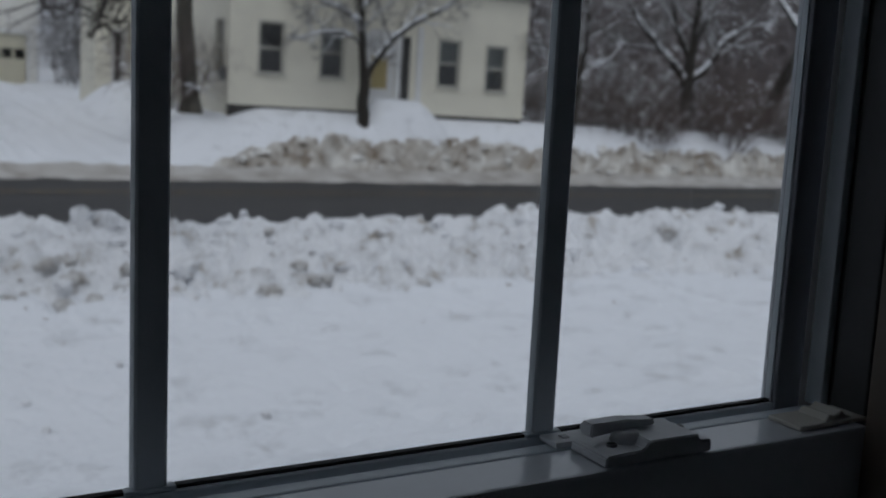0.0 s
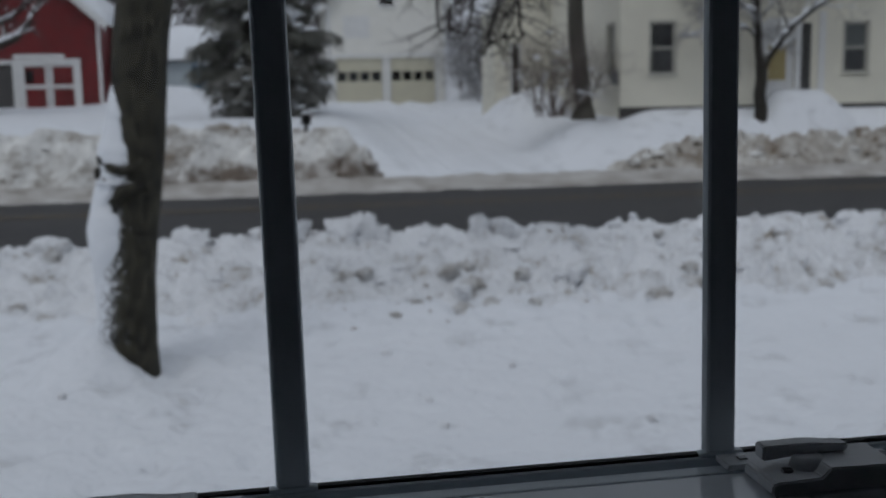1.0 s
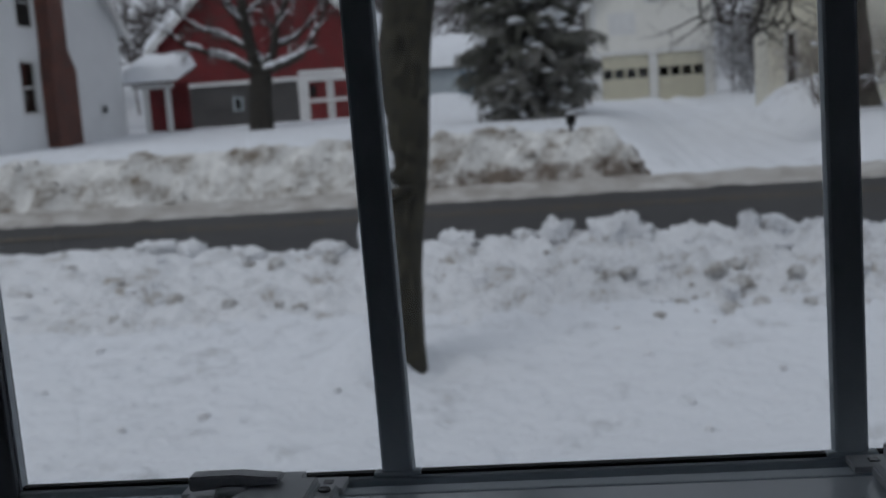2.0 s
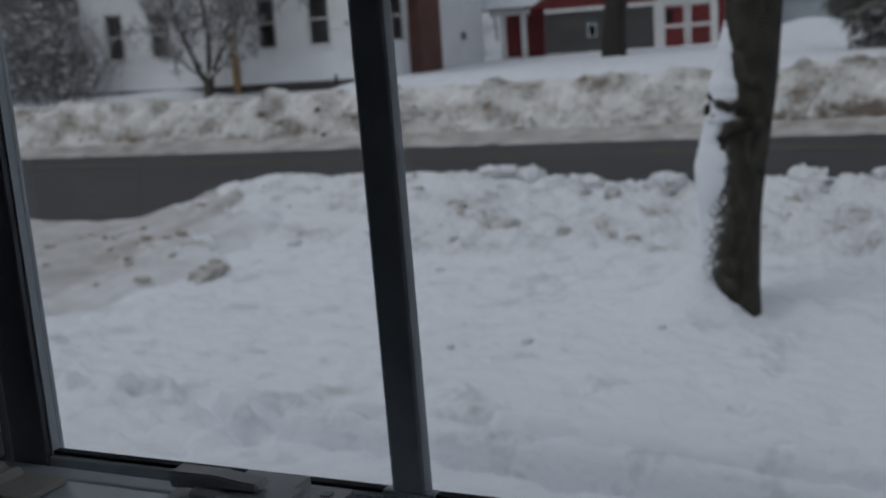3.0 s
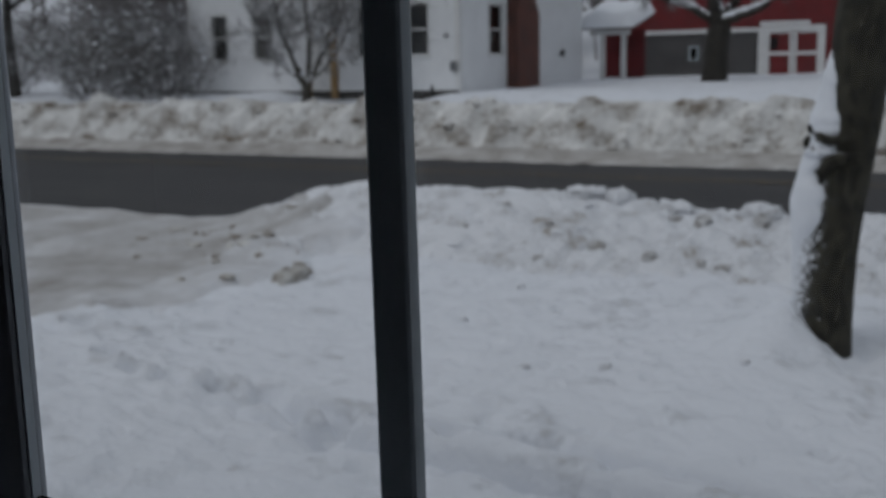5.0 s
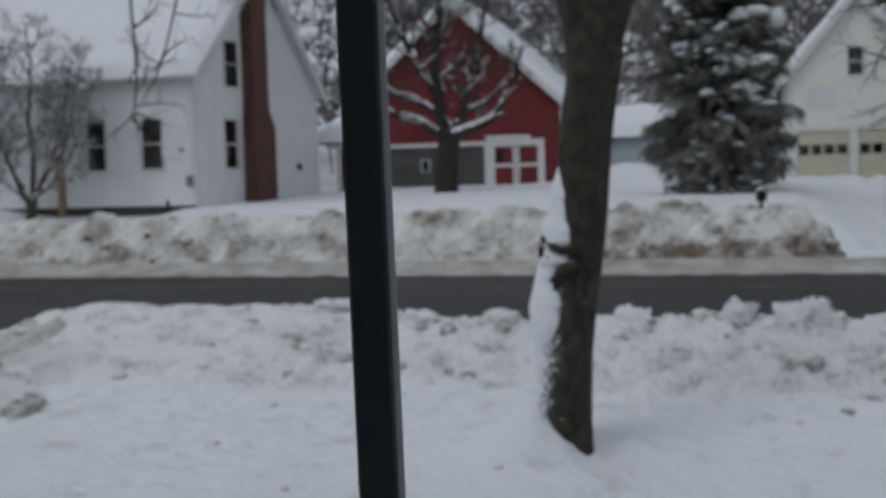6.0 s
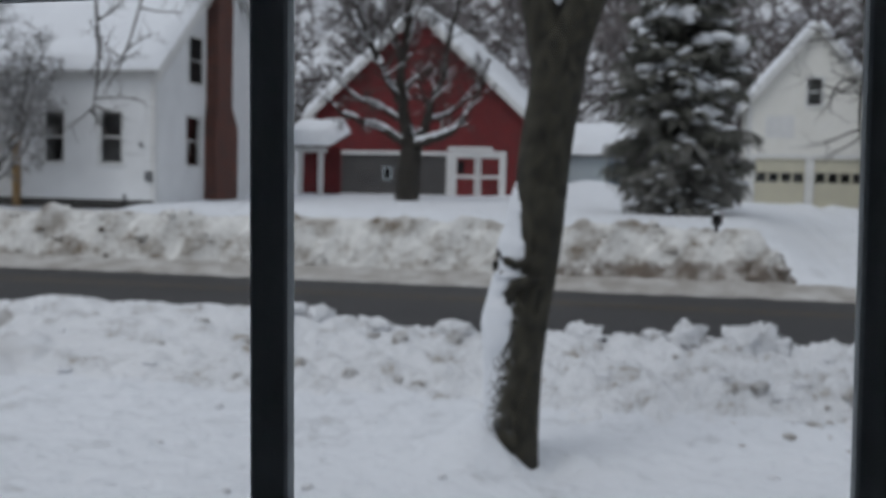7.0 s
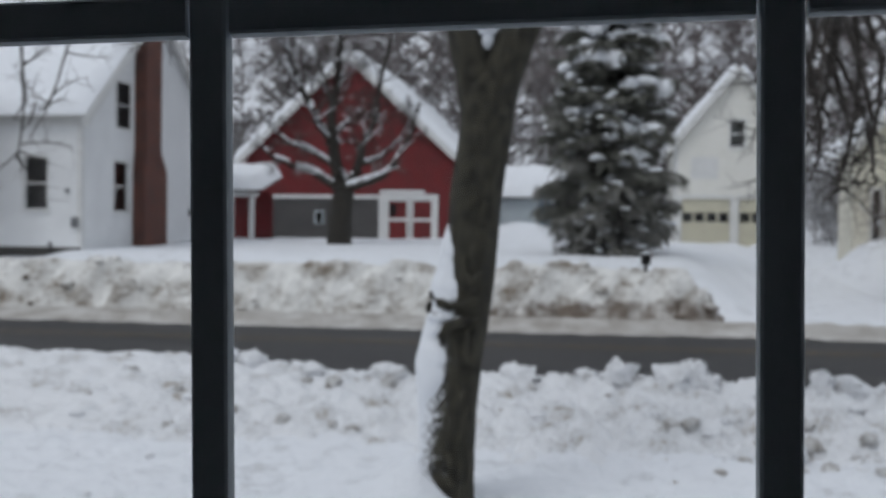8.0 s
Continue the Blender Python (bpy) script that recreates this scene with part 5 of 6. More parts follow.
# the chimney, course by course in shared bricks
ch = thing("chimney", (X1, 33.5, ZB), "red brick outside chimney stepping in above its base", "chimney")
boxes("core", [(0.0, 0.42, 0.02, 1.78, -0.4, 3.1), (0.0, 0.42, 0.12, 1.28, 3.1, 10.3)], MORTAR, ch)
bm = bmesh.new()
prism(bm, [(0.02, 3.1), (1.78, 3.1), (1.28, 3.75), (0.12, 3.75)], 0.0, 0.42, "x")
part("shoulder", bm, BRICK, ch)
bm = bmesh.new()
for row in range(121):
    z = -0.3 + row * 0.088
    ya, yb = (0.0, 1.80) if z < 3.05 else (0.1, 1.3)
    if 3.02 < z < 3.72:
        k = (z - 3.05) / 0.7
        ya, yb = 0.1 * k, 1.80 - 0.5 * k
    off = 0.11 if row % 2 else 0.0
    y = ya
    while y < yb - 0.02:
        e = min(yb, y + (0.21 if y > ya or not off else 0.105))
        box(bm, 0.405, 0.44, y + 0.004, e - 0.004, z + 0.005, z + 0.078)
        y = e
    x = 0.0
    while x < 0.40:
        e = min(0.405, x + 0.21)
        box(bm, x + 0.004, e - 0.004, ya - 0.016, ya + 0.02, z + 0.005, z + 0.078)
        x = e
tagged(part("brickwork", bm, BRICK, ch, "weathered red bricks"), kind="stuff")
snow_cap = bmesh.new()
box(snow_cap, -0.02, 0.46, 0.08, 1.32, 10.35, 10.47, 0.04)
part("snow_cap", snow_cap, SNOW_ROOF, ch)

# red barn
bn = thing("barn", (0, 0, 0), "red barn with snowy roof, grey boarded bay and white-framed doors", "barn", "houses over the road")
BX0, BX1, BY0, BY1 = -17.6, -7.6, 47.0, 60.0
bm = bmesh.new()
wall(bm, "y", BX0, BX1, 3.95, 5.9, BY0, BY0 + 0.15)
wall(bm, "y", -11.1, BX1, 1.7, 3.95, BY0, BY0 + 0.15, [(-10.85, -8.5, 1.9, 3.93)])
part("front_wall", bm, BARN_RED, bn)
bm = bmesh.new()
prism(bm, [(BX0, 5.9), (BX1, 5.9), (-12.6, 10.5)], BY0, BY0 + 0.15)
part("gable", bm, BARN_RED, bn)
bm = bmesh.new()
wall(bm, "y", BX0, -11.1, 1.7, 3.95, BY0 + 0.02, BY0 + 0.15, [(-14.17, -13.87, 2.75, 3.25)])
part("grey_bay", bm, BARN_GREY, bn, "weathered grey upright boards")
for x in (BX0, BX1 - 0.15):
    boxes("side_wall", [(x, x + 0.15, BY0 + 0.15, BY1, 1.7, 5.9)], BARN_RED, bn)
bm = bmesh.new()
prism(bm, [(BX0, 1.7), (BX1, 1.7), (BX1, 5.9), (-12.6, 10.5), (BX0, 5.9)], BY1, BY1 + 0.15)
part("back_wall", bm, BARN_RED, bn)
gable_roof(bn, "y", BX0, BX1, BY0, BY1, 5.9, 10.5, 0.45, 0.34, 13, -12.6)
boxes("trim_band", [(BX0, -11.0, 46.93, 46.996, 3.88, 4.06)], WHITE_TRIM, bn)
boxes("trim_band", [(-11.1, -9.0, 46.92, 46.996, 4.12, 4.3)], WHITE_TRIM, bn)
corner_boards(bn, [(BX1 - 0.02, BX1 + 0.12, 46.95, 46.996, 1.7, 6.0), (BX0 - 0.1, BX0 + 0.06, 46.95, 46.996, 1.7, 3.88), (-11.16, -11.02, 46.95, 46.996, 1.7, 3.88)])
boxes("door_frame", [(-11.0, -10.8, 46.9, 46.99, 1.8, 4.1), (-8.55, -8.35, 46.9, 46.99, 1.8, 4.1), (-10.8, -8.55, 46.9, 46.99, 3.9, 4.1)], WHITE_TRIM, bn)
for x0, x1 in ((-10.8, -9.7), (-9.65, -8.55)):
    dr = boxes("barn_door", [(x0, x1, 46.99, 47.04, 1.85, 3.9)], BARN_RED, bn, "red double door with white rails")
    boxes("rail", [(x0, x0 + 0.13, 46.96, 46.988, 1.85, 3.9), (x1 - 0.13, x1, 46.96, 46.988, 1.85, 3.9), (x0 + 0.13, x1 - 0.13, 46.96, 46.988, 2.85, 3.0), (x0 + 0.13, x1 - 0.13, 46.96, 46.988, 3.78, 3.9)], WHITE_TRIM, dr)
boxes("door_window", [(-10.62, -10.32, 46.95, 46.97, 3.1, 3.62)], BLACK, bn, "small dark pane in the door")
boxes("bay_window", [(-14.25, -14.17, 46.95, 47.02, 2.68, 3.33), (-13.87, -13.79, 46.95, 47.02, 2.68, 3.33), (-14.17, -13.87, 46.95, 47.02, 3.25, 3.33), (-14.17, -13.87, 46.95, 47.02, 2.68, 2.75)], PALE, bn, "small pale-framed window")
boxes("loft_trim", [(-12.25, -12.15, 46.95, 46.996, 4.8, 5.75), (-11.45, -11.35, 46.95, 46.996, 4.8, 5.75), (-12.15, -11.45, 46.95, 46.996, 5.65, 5.75)], WHITE_TRIM, bn, "white loft door trim")
boxes("loft_door", [(-12.15, -11.45, 46.97, 46.996, 4.8, 5.65)], BARN_RED, bn)
boxes("dark_backing", [(-17.4, -7.8, 48.4, 48.45, 1.7, 5.9)], DARK_ROOM, bn)

# the little porch between house and barn
po = thing("porch", (0, 0, 0), "small porch with white posts under a heap of snow", "porch")
for x in (-16.05, -15.15):
    boxes("post", [(x - 0.09, x + 0.09, 40.95, 41.13, 1.5, 3.75)], WHITE_TRIM, po)
boxes("beam", [(-16.6, -14.9, 40.93, 41.15, 3.75, 3.95)], WHITE_TRIM, po)
boxes("back_wall", [(-16.7, -14.95, 43.0, 43.1, 1.5, 4.0)], BARN_RED, po, "dark red boarded wall")
bm = bmesh.new()
roof_slab(bm, (-17.0, 40.6, 3.95), (-14.6, 40.6, 3.95), (-17.0, 43.2, 4.6), (-14.6, 43.2, 4.6), 0.08)
r = part("roof", bm, SHINGLE, po)
snow_on("roof_snow", (-17.0, 40.5, 4.02), (-14.55, 40.5, 4.02), (-17.0, 43.2, 4.7), (-14.55, 43.2, 4.7), 0.55, r, 6)

# shed
sd = thing("shed", (0, 0, 0), "pale shed with a blue door and snowy roof", "shed")
boxes("wall", [(-7.2, -3.95, 50.0, 50.12, 2.0, 4.1), (-7.2, -2.2, 53.9, 54.0, 2.0, 4.1), (-2.3, -2.2, 50.12, 53.9, 2.0, 4.1), (-7.2, -7.1, 50.12, 53.9, 2.0, 4.1), (-3.35, -2.2, 50.0, 50.12, 2.0, 4.1), (-3.95, -3.35, 50.0, 50.12, 3.95, 4.1)], PALE, sd)
boxes("door", [(-3.95, -3.35, 50.02, 50.08, 2.0, 3.95)], BLUE, sd, "blue boarded door")
bm = bmesh.new()
roof_slab(bm, (-7.5, 49.7, 4.02), (-1.9, 49.7, 4.02), (-7.5, 52.2, 5.4), (-1.9, 52.2, 5.4), 0.08)
roof_slab(bm, (-7.5, 54.4, 4.02), (-1.9, 54.4, 4.02), (-7.5, 52.2, 5.4), (-1.9, 52.2, 5.4), 0.08)
r = part("roof", bm, SHINGLE, sd)
snow_on("roof_snow", (-7.5, 49.65, 4.1), (-1.9, 49.65, 4.1), (-7.5, 52.25, 5.5), (-1.9, 52.25, 5.5), 0.3, r, 9)

# garage
ga = thing("garage", (0, 0, 0), "pale cream two-door garage with a gabled snowy roof", "garage", "houses over the road")
GX0, GX1, GY = 2.3, 7.7, 48.0
doors = [(2.62, 4.75, 1.8, 4.02), (5.12, 7.2, 1.8, 4.02)]
gable_walls(ga, "y", GX0, GX1, GY, 58.0, 1.6, 6.6, 9.85, GARAGE_CLAP, doors + [(4.68, 5.34, 6.32, 7.55)], [], [], zs=6.25)
gable_roof(ga, "y", GX0, GX1, GY, 58.0, 6.6, 9.85, 0.35, 0.22, 23)
for a, b, z0, z1 in doors:
    n = 4
    dr = boxes("garage_door", [(a + 0.02, b - 0.02, GY + 0.06, GY + 0.11, z0, 2.98), (a + 0.02, b - 0.02, GY + 0.06, GY + 0.11, 3.4, z1)] +
               [(a + 0.02 + (b - a - 0.04) * (i / n) - (0.05 if i else 0), a + 0.02 + (b - a - 0.04) * (i / n) + (0.05 if i < n else 0), GY + 0.06, GY + 0.11, 2.98, 3.4) for i in range(n + 1)], CREAM_DOOR, ga, "cream sectional garage door")
    boxes("panel_rail", [(a + 0.02, b - 0.02, GY + 0.045, GY + 0.058, z, z + 0.05) for z in (2.35, 2.92, 3.42)], CREAM_DOOR, dr)
    for i in range(n):
        w = (b - a - 0.04) / n
        boxes("pane", [(a + 0.07 + i * w, a + 0.02 + (i + 1) * w - 0.05, GY + 0.085, GY + 0.095, 2.98, 3.4)], FAR_GLASS, dr)
    boxes("door_casing", [(a - 0.14, a, GY - 0.03, GY - 0.003, 1.7, 4.17), (b, b + 0.14, GY - 0.03, GY - 0.003, 1.7, 4.17), (a, b, GY - 0.03, GY - 0.003, 4.02, 4.17)], WHITE_TRIM, ga)
window(ga, "y", 4.68, 5.34, 6.32, 7.55, GY, -1)
corner_boards(ga, [(GX0 - 0.02, GX0 + 0.13, GY - 0.022, GY - 0.003, 1.6, 6.45), (GX1 - 0.13, GX1 + 0.02, GY - 0.022, GY - 0.003, 1.6, 6.45)])
boxes("patch", [(3.0, 4.2, GY - 0.01, GY - 0.003, 4.9, 5.9)], WHITE_TRIM, ga, "paler patch on the boards")

# cream house with its rear wing
cr = thing("cream_house", (0, 0, 0), "cream clapboard house with tall sash windows, snow to its sills", "house", "houses over the road")
CX0, CX1, CY0, CY1, CE = 9.75, 20.0, 29.0, 37.0, 6.2
cw = [(10.64, 11.39, 2.83, 4.3), (12.59, 13.32, 2.83, 4.3), (16.68, 17.43, 2.8, 4.26), (18.48, 19.22, 2.76, 4.2), (14.2, 15.1, 1.95, 4.15)]
bm = bmesh.new()
wall(bm, "y", CX0, CX1, 1.88, CE, CY0, CY0 + 0.16, cw)
part("front_wall", bm, CREAM_CLAP, cr)
side = [(29.5, 30.25, 2.8, 4.3)]
for x, ops in ((CX0, side), (CX1 - 0.16, [])):
    bm = bmesh.new()
    wall(bm, "x", CY0 + 0.16, CY1, 1.45, CE, x, x + 0.16, ops)
    part("side_wall", bm, CREAM_CLAP, cr)
    bm = bmesh.new()
    prism(bm, [(CY0, CE), (CY1, CE), ((CY0 + CY1) / 2, 9.6)], x, x + 0.16, "x")
    part("gable", bm, CREAM_CLAP, cr)
boxes("back_wall", [(CX0 + 0.16, CX1 - 0.16, CY1 - 0.16, CY1, 1.45, CE)], CREAM_CLAP, cr)
boxes("dark_backing", [(CX0 + 1.7, CX1 - 0.2, CY0 + 1.7, CY0 + 1.75, 1.45, CE), (CX0 + 1.65, CX0 + 1.7, CY0 + 1.75, CY1 - 0.2, 1.45, CE)], DARK_ROOM, cr)
for i, o in enumerate(cw[:4]):
    window(cr, "y", *o, CY0, -1, (0.0, 0.45, 0.5, 0.5)[i], paint=CREAM_TRIM)
window(cr, "x", *side[0], CX0, -1, paint=CREAM_TRIM)
gable_roof(cr, "x", CY0, CY1, CX0, CX1, CE, 9.6, 0.3, 0.25, 33)
boxes("eave_board", [(CX0, CX1, CY0 - 0.04, CY0 - 0.003, 5.7, 6.05)], CREAM_TRIM, cr)
boxes("foundation", [(CX0 + 0.02, CX1 - 0.02, CY0 + 0.03, CY0 + 0.16, 0.9, 1.88)], STONE, cr)
corner_boards(cr, [(CX0 - 0.02, CX0 + 0.12, CY0 - 0.022, CY0 - 0.003, 1.88, 5.7), (CX1 - 0.12, CX1 + 0.02, CY0 - 0.022, CY0 - 0.003, 1.88, 5.7)], CREAM_CLAP)
dd = boxes("door", [(14.2, 15.1, CY0 + 0.05, CY0 + 0.1, 1.95, 4.15)], WHITE_TRIM, cr, "pale door with a yellow panel")
boxes("door_panel", [(14.3, 14.85, CY0 + 0.03, CY0 + 0.048, 2.6, 3.6)], YELLOW_DOOR, dd, "yellow glazed panel")
boxes("door_surround", [(13.95, 14.2, CY0 - 0.06, CY0 - 0.003, 1.8, 4.3), (15.1, 15.28, CY0 - 0.06, CY0 - 0.003, 1.8, 4.3), (14.2, 15.1, CY0 - 0.06, CY0 - 0.003, 4.15, 4.4)], WHITE_TRIM, cr)
boxes("shutter", [(15.3, 15.6, CY0 - 0.04, CY0 - 0.003, 2.2, 4.25)], SHINGLE, cr, "narrow dark sidelight")
boxes("pilaster", [(15.85, 16.05, CY0 - 0.06, CY0 - 0.003, 1.8, 4.6)], WHITE_TRIM, cr)
mt = boxes("electric_meter", [(CX0 - 0.14, CX0 - 0.003, 29.2, 29.42, 2.55, 2.95)], GREY_METAL, cr, "grey electric meter box", 0.02)
bm = bmesh.new()
bmesh.ops.create_cone(bm, cap_ends=True, segments=18, radius1=0.085, radius2=0.075, depth=0.08, matrix=Matrix.Translation((CX0 - 0.17, 29.31, 2.79)) @ Matrix.Rotation(-math.pi / 2, 4, "Y"))
part("dial", bm, FAR_GLASS, mt, "round glass dial")
wi = thing("rear_wing", (0, 0, 0), "cream gabled wing behind the house with a snowy roof", "house", "houses over the road")
gable_walls(wi, "y", 7.75, 13.5, 37.2, 39.6, 1.5, 5.5, 8.3, CREAM_CLAP, [(8.36, 8.71, 2.2, 4.05), (10.1, 10.7, 5.9, 6.7)], [], [], peak=10.6)
gable_roof(wi, "y", 7.75, 13.5, 37.2, 39.6, 5.5, 8.3, 0.35, 0.24, 43, 10.6)
window(wi, "y", 8.36, 8.71, 2.2, 4.05, 37.2, -1)
window(wi, "y", 10.1, 10.7, 5.9, 6.7, 37.2, -1)

mound = tagged(grid_mesh("snow_mound", steps(12.8, (18.6, 0.12)), steps(27.4, (29.0, 0.1)),
                         lambda x, y: ground_z(x, y) - 0.06 + (0.1 + 0.5 * smoothstep(27.5, 28.6, y)) * smoothstep(13.9, 14.6, x) * (1 - smoothstep(15.9, 16.9, x)) * smoothstep(27.4, 27.9, y) + 0.02 * fbm(x, y, 1.5), SNOW), "smooth snow heaped over the doorsteps of the cream house", "snow")

# mailbox on its post, behind the bank
mb = thing("mailbox", (0.64, 27.5, 1.0), "black mailbox on a post sunk in the snow bank", "mailbox")
boxes("post", [(-0.05, 0.05, -0.05, 0.05, -0.6, 0.62)], BARK, mb, "dark weathered post")
bm = bmesh.new()
prism(bm, [(-0.12, 0.62), (0.12, 0.62), (0.12, 0.78), (0.085, 0.86), (0.0, 0.9), (-0.085, 0.86), (-0.12, 0.78)], -0.26, 0.26)
body = part("box", bm, BLACK, mb)
boxes("door", [(-0.11, 0.11, -0.275, -0.262, 0.63, 0.86)], BLACK, body)
boxes("flag", [(0.125, 0.14, -0.05, 0.02, 0.72, 0.95)], BARN_RED, body, "small red flag")
tb = Tubes()
tb.blob((0, 0, 0.92), 0.13, 0.26, 0.05, random.Random(3), 5, 9)
tb.done("snow_cap", SNOW_ROOF, mb)
stake = thing("stake", (-17.4, 29.4, 1.2), "thin dark stake before the white house", "stake")
boxes("rod", [(-0.035, 0.035, -0.035, 0.035, -0.3, 0.75)], BLACK, stake)

# ---- the window ----
# local frame: x along the wall, y out of the room, z up from the middle; the old frame leans a little
win = thing("window_1", (0, 0, 2.3), "white vinyl double-hung window with a muntin grid, seen from the dark room", "window", "", "structure")
win.matrix_basis = pose(0, 0, 2.3, 0, -0.84, -0.33)
GL, GR, GB, GT = -0.289, 0.2724, -0.0863, 0.517
HB, HT = 0.2135, 0.2285
MX, MW = 0.1025, 0.0071
SL, SR = GL - 0.022, GR + 0.0215


def beads(rows, bevel):
    bm = bmesh.new()
    for r in rows:
        box(bm, *r, bevel=bevel)
    return bm


up = thing("upper_sash", (0, 0, 0), "", "")
up.parent = win
# White vinyl stiles: the shade on them is put into a greyer colour.
STILE = mat("stile_painted_shade", (0.36, 0.38, 0.41), (0.31, 0.33, 0.36), 14, 0.5, 0.05, fine=160, dist=0.001)
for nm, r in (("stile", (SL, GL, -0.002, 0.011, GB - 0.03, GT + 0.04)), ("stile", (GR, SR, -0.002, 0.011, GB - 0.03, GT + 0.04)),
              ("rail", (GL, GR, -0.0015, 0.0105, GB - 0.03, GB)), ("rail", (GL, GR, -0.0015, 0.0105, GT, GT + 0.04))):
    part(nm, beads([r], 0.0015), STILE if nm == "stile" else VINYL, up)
# glazing gaskets round the glass
for r in ((GL, GL + 0.0012, 0.001, 0.0052, GB, GT), (GR - 0.0012, GR, 0.001, 0.0052, GB, GT), (GL + 0.0014, GR - 0.0014, 0.001, 0.0052, GT - 0.0014, GT)):
    part("glazing_bead", beads([r], 0), VINYL, up)
part("gasket", beads([(GL + 0.0014, GR - 0.0014, 0.001, 0.0052, GB, GB + 0.0016)], 0), GASKET, up)


def muntin(u0, u1, z0, z1, upright):
    """A muntin bar: flat face towards the room, bevelled cheeks down to the glass."""
    bm = bmesh.new()
    c = 0.0009
    if upright:
        prof = [(u0 - c, 0.0050), (u0 - c * 0.6, 0.0028), (u0, 0.0008), (u0 + 0.0012, 0.0), (u1 - 0.0012, 0.0), (u1, 0.0008), (u1 + c * 0.6, 0.0028), (u1 + c, 0.0050)]
        a = [bm.verts.new((u, d, z0)) for u, d in prof]
        b = [bm.verts.new((u, d, z1)) for u, d in prof]
    else:
        prof = [(z0 - c, 0.0050), (z0 - c * 0.6, 0.0028), (z0, 0.0008), (z0 + 0.0012, 0.0), (z1 - 0.0012, 0.0), (z1, 0.0008), (z1 + c * 0.6, 0.0028), (z1 + c, 0.0050)]
        a = [bm.verts.new((u0, d, z)) for z, d in prof]
        b = [bm.verts.new((u1, d, z)) for z, d in prof]
    bm.faces.new(a)
    bm.faces.new(b[::-1])
    for i in range(len(a)):
        bm.faces.new((a[i], b[i], b[(i + 1) % len(a)], a[(i + 1) % len(a)]))
    bmesh.ops.recalc_face_normals(bm, faces=bm.faces)
    return bm


for x in (-MX, MX):
    part("muntin", muntin(x - MW, x + MW, GB - 0.001, GT + 0.001, True), VINYL, up)
    part("muntin_foot", beads([(x - MW - 0.004, x + MW + 0.004, -0.001, 0.005, GB, GB + 0.0022)], 0.0008), VINYL, up)
for a, b in ((GL, -MX - MW - 0.0015), (-MX + MW + 0.0015, MX - MW - 0.0015), (MX + MW + 0.0015, GR)):
    part("muntin", muntin(a, b, HB, HT, False), VINYL, up)
pane = part("glass", beads([(GL - 0.004, GR + 0.004, 0.0054, 0.0084, GB - 0.004, GT + 0.004)], 0), GLASS, up, "clear window glass")
pane.visible_shadow = False

lo = thing("lower_sash", (0, 0, 0), "", "")
lo.parent = win
TOP = GB - 0.0015
part("top_rail", beads([(SL, SR, -0.052, -0.0185, TOP - 0.045, TOP)], 0.002), VINYL_TOP, lo, "glossy white top rail of the lower sash")
part("interlock", beads([(SL, SR, -0.0165, -0.0065, TOP - 0.045, TOP - 0.0005)], 0.0012), VINYL, lo)
part("weatherstrip", beads([(SL, SR, -0.0185, -0.0165, TOP - 0.045, TOP - 0.004), (SL, SR, -0.0065, -0.002, TOP - 0.045, TOP - 0.006)], 0), GASKET, lo)
for a, b in ((SL, SL + 0.03), (SR - 0.03, SR)):
    part("stile", beads([(a, b, -0.052, -0.0185, TOP - 0.62, TOP - 0.045)], 0.0015), VINYL, lo)
part("bottom_rail", beads([(SL + 0.03, SR - 0.03, -0.052, -0.0185, TOP - 0.62, TOP - 0.57)], 0.0015), VINYL, lo)
pane = part("glass", beads([(SL + 0.026, SR - 0.026, -0.037, -0.033, TOP - 0.575, TOP - 0.041)], 0), GLASS, lo, "clear window glass")
pane.visible_shadow = False

# frame: jambs with tracks, head and sill
fr = thing("frame", (0, 0, 0), "", "")
fr.parent = win
for sgn, e in ((-1, SL - 0.002), (1, SR + 0.002)):
    def px(a, b):
        return (e + sgn * a, e + sgn * b) if sgn > 0 else (e + sgn * b, e + sgn * a)
    part("jamb", beads([(*px(0.006, 0.03), -0.09, 0.014, TOP - 0.66, GT + 0.07)], 0.001), TRACK, fr)
    part("parting_stop", beads([(*px(-0.001, 0.006), -0.017, -0.005, TOP + 0.001, GT + 0.07)], 0.0012), VINYL, fr)
    part("balance_cover", beads([(*px(0.001, 0.006), -0.047, -0.022, TOP + 0.003, GT + 0.07)], 0.0015), TRACK, fr)
    part("inner_stop", beads([(*px(-0.008, 0.0055), -0.0895, -0.0545, TOP - 0.66, GT + 0.068)], 0.0015), CASING, fr, "dark stained wooden stop")
part("head", beads([(SL - 0.03, SR + 0.03, -0.09, 0.014, GT + 0.07, GT + 0.1)], 0.001), VINYL, fr)
part("sill", beads([(SL - 0.03, SR + 0.03, -0.09, 0.09, TOP - 0.7, TOP - 0.66)], 0.001), VINYL, fr)

# casing round it on the room side
for a, b, za, zb in ((SL - 0.125, SL - 0.033, TOP - 0.72, GT + 0.2), (SR + 0.033, SR + 0.125, TOP - 0.72, GT + 0.2)):
    part("casing", beads([(a, b, -0.112, -0.0905, za, zb)], 0.003), CASING, fr, "dark stained wooden casing")
part("casing", beads([(SL - 0.033, SR + 0.033, -0.112, -0.0905, GT + 0.1, GT + 0.2)], 0.003), CASING, fr, "dark stained wooden casing")
part("stool", beads([(SL - 0.15, SR + 0.15, -0.15, -0.0905, TOP - 0.745, TOP - 0.72)], 0.004), CASING, fr, "dark stained window stool")


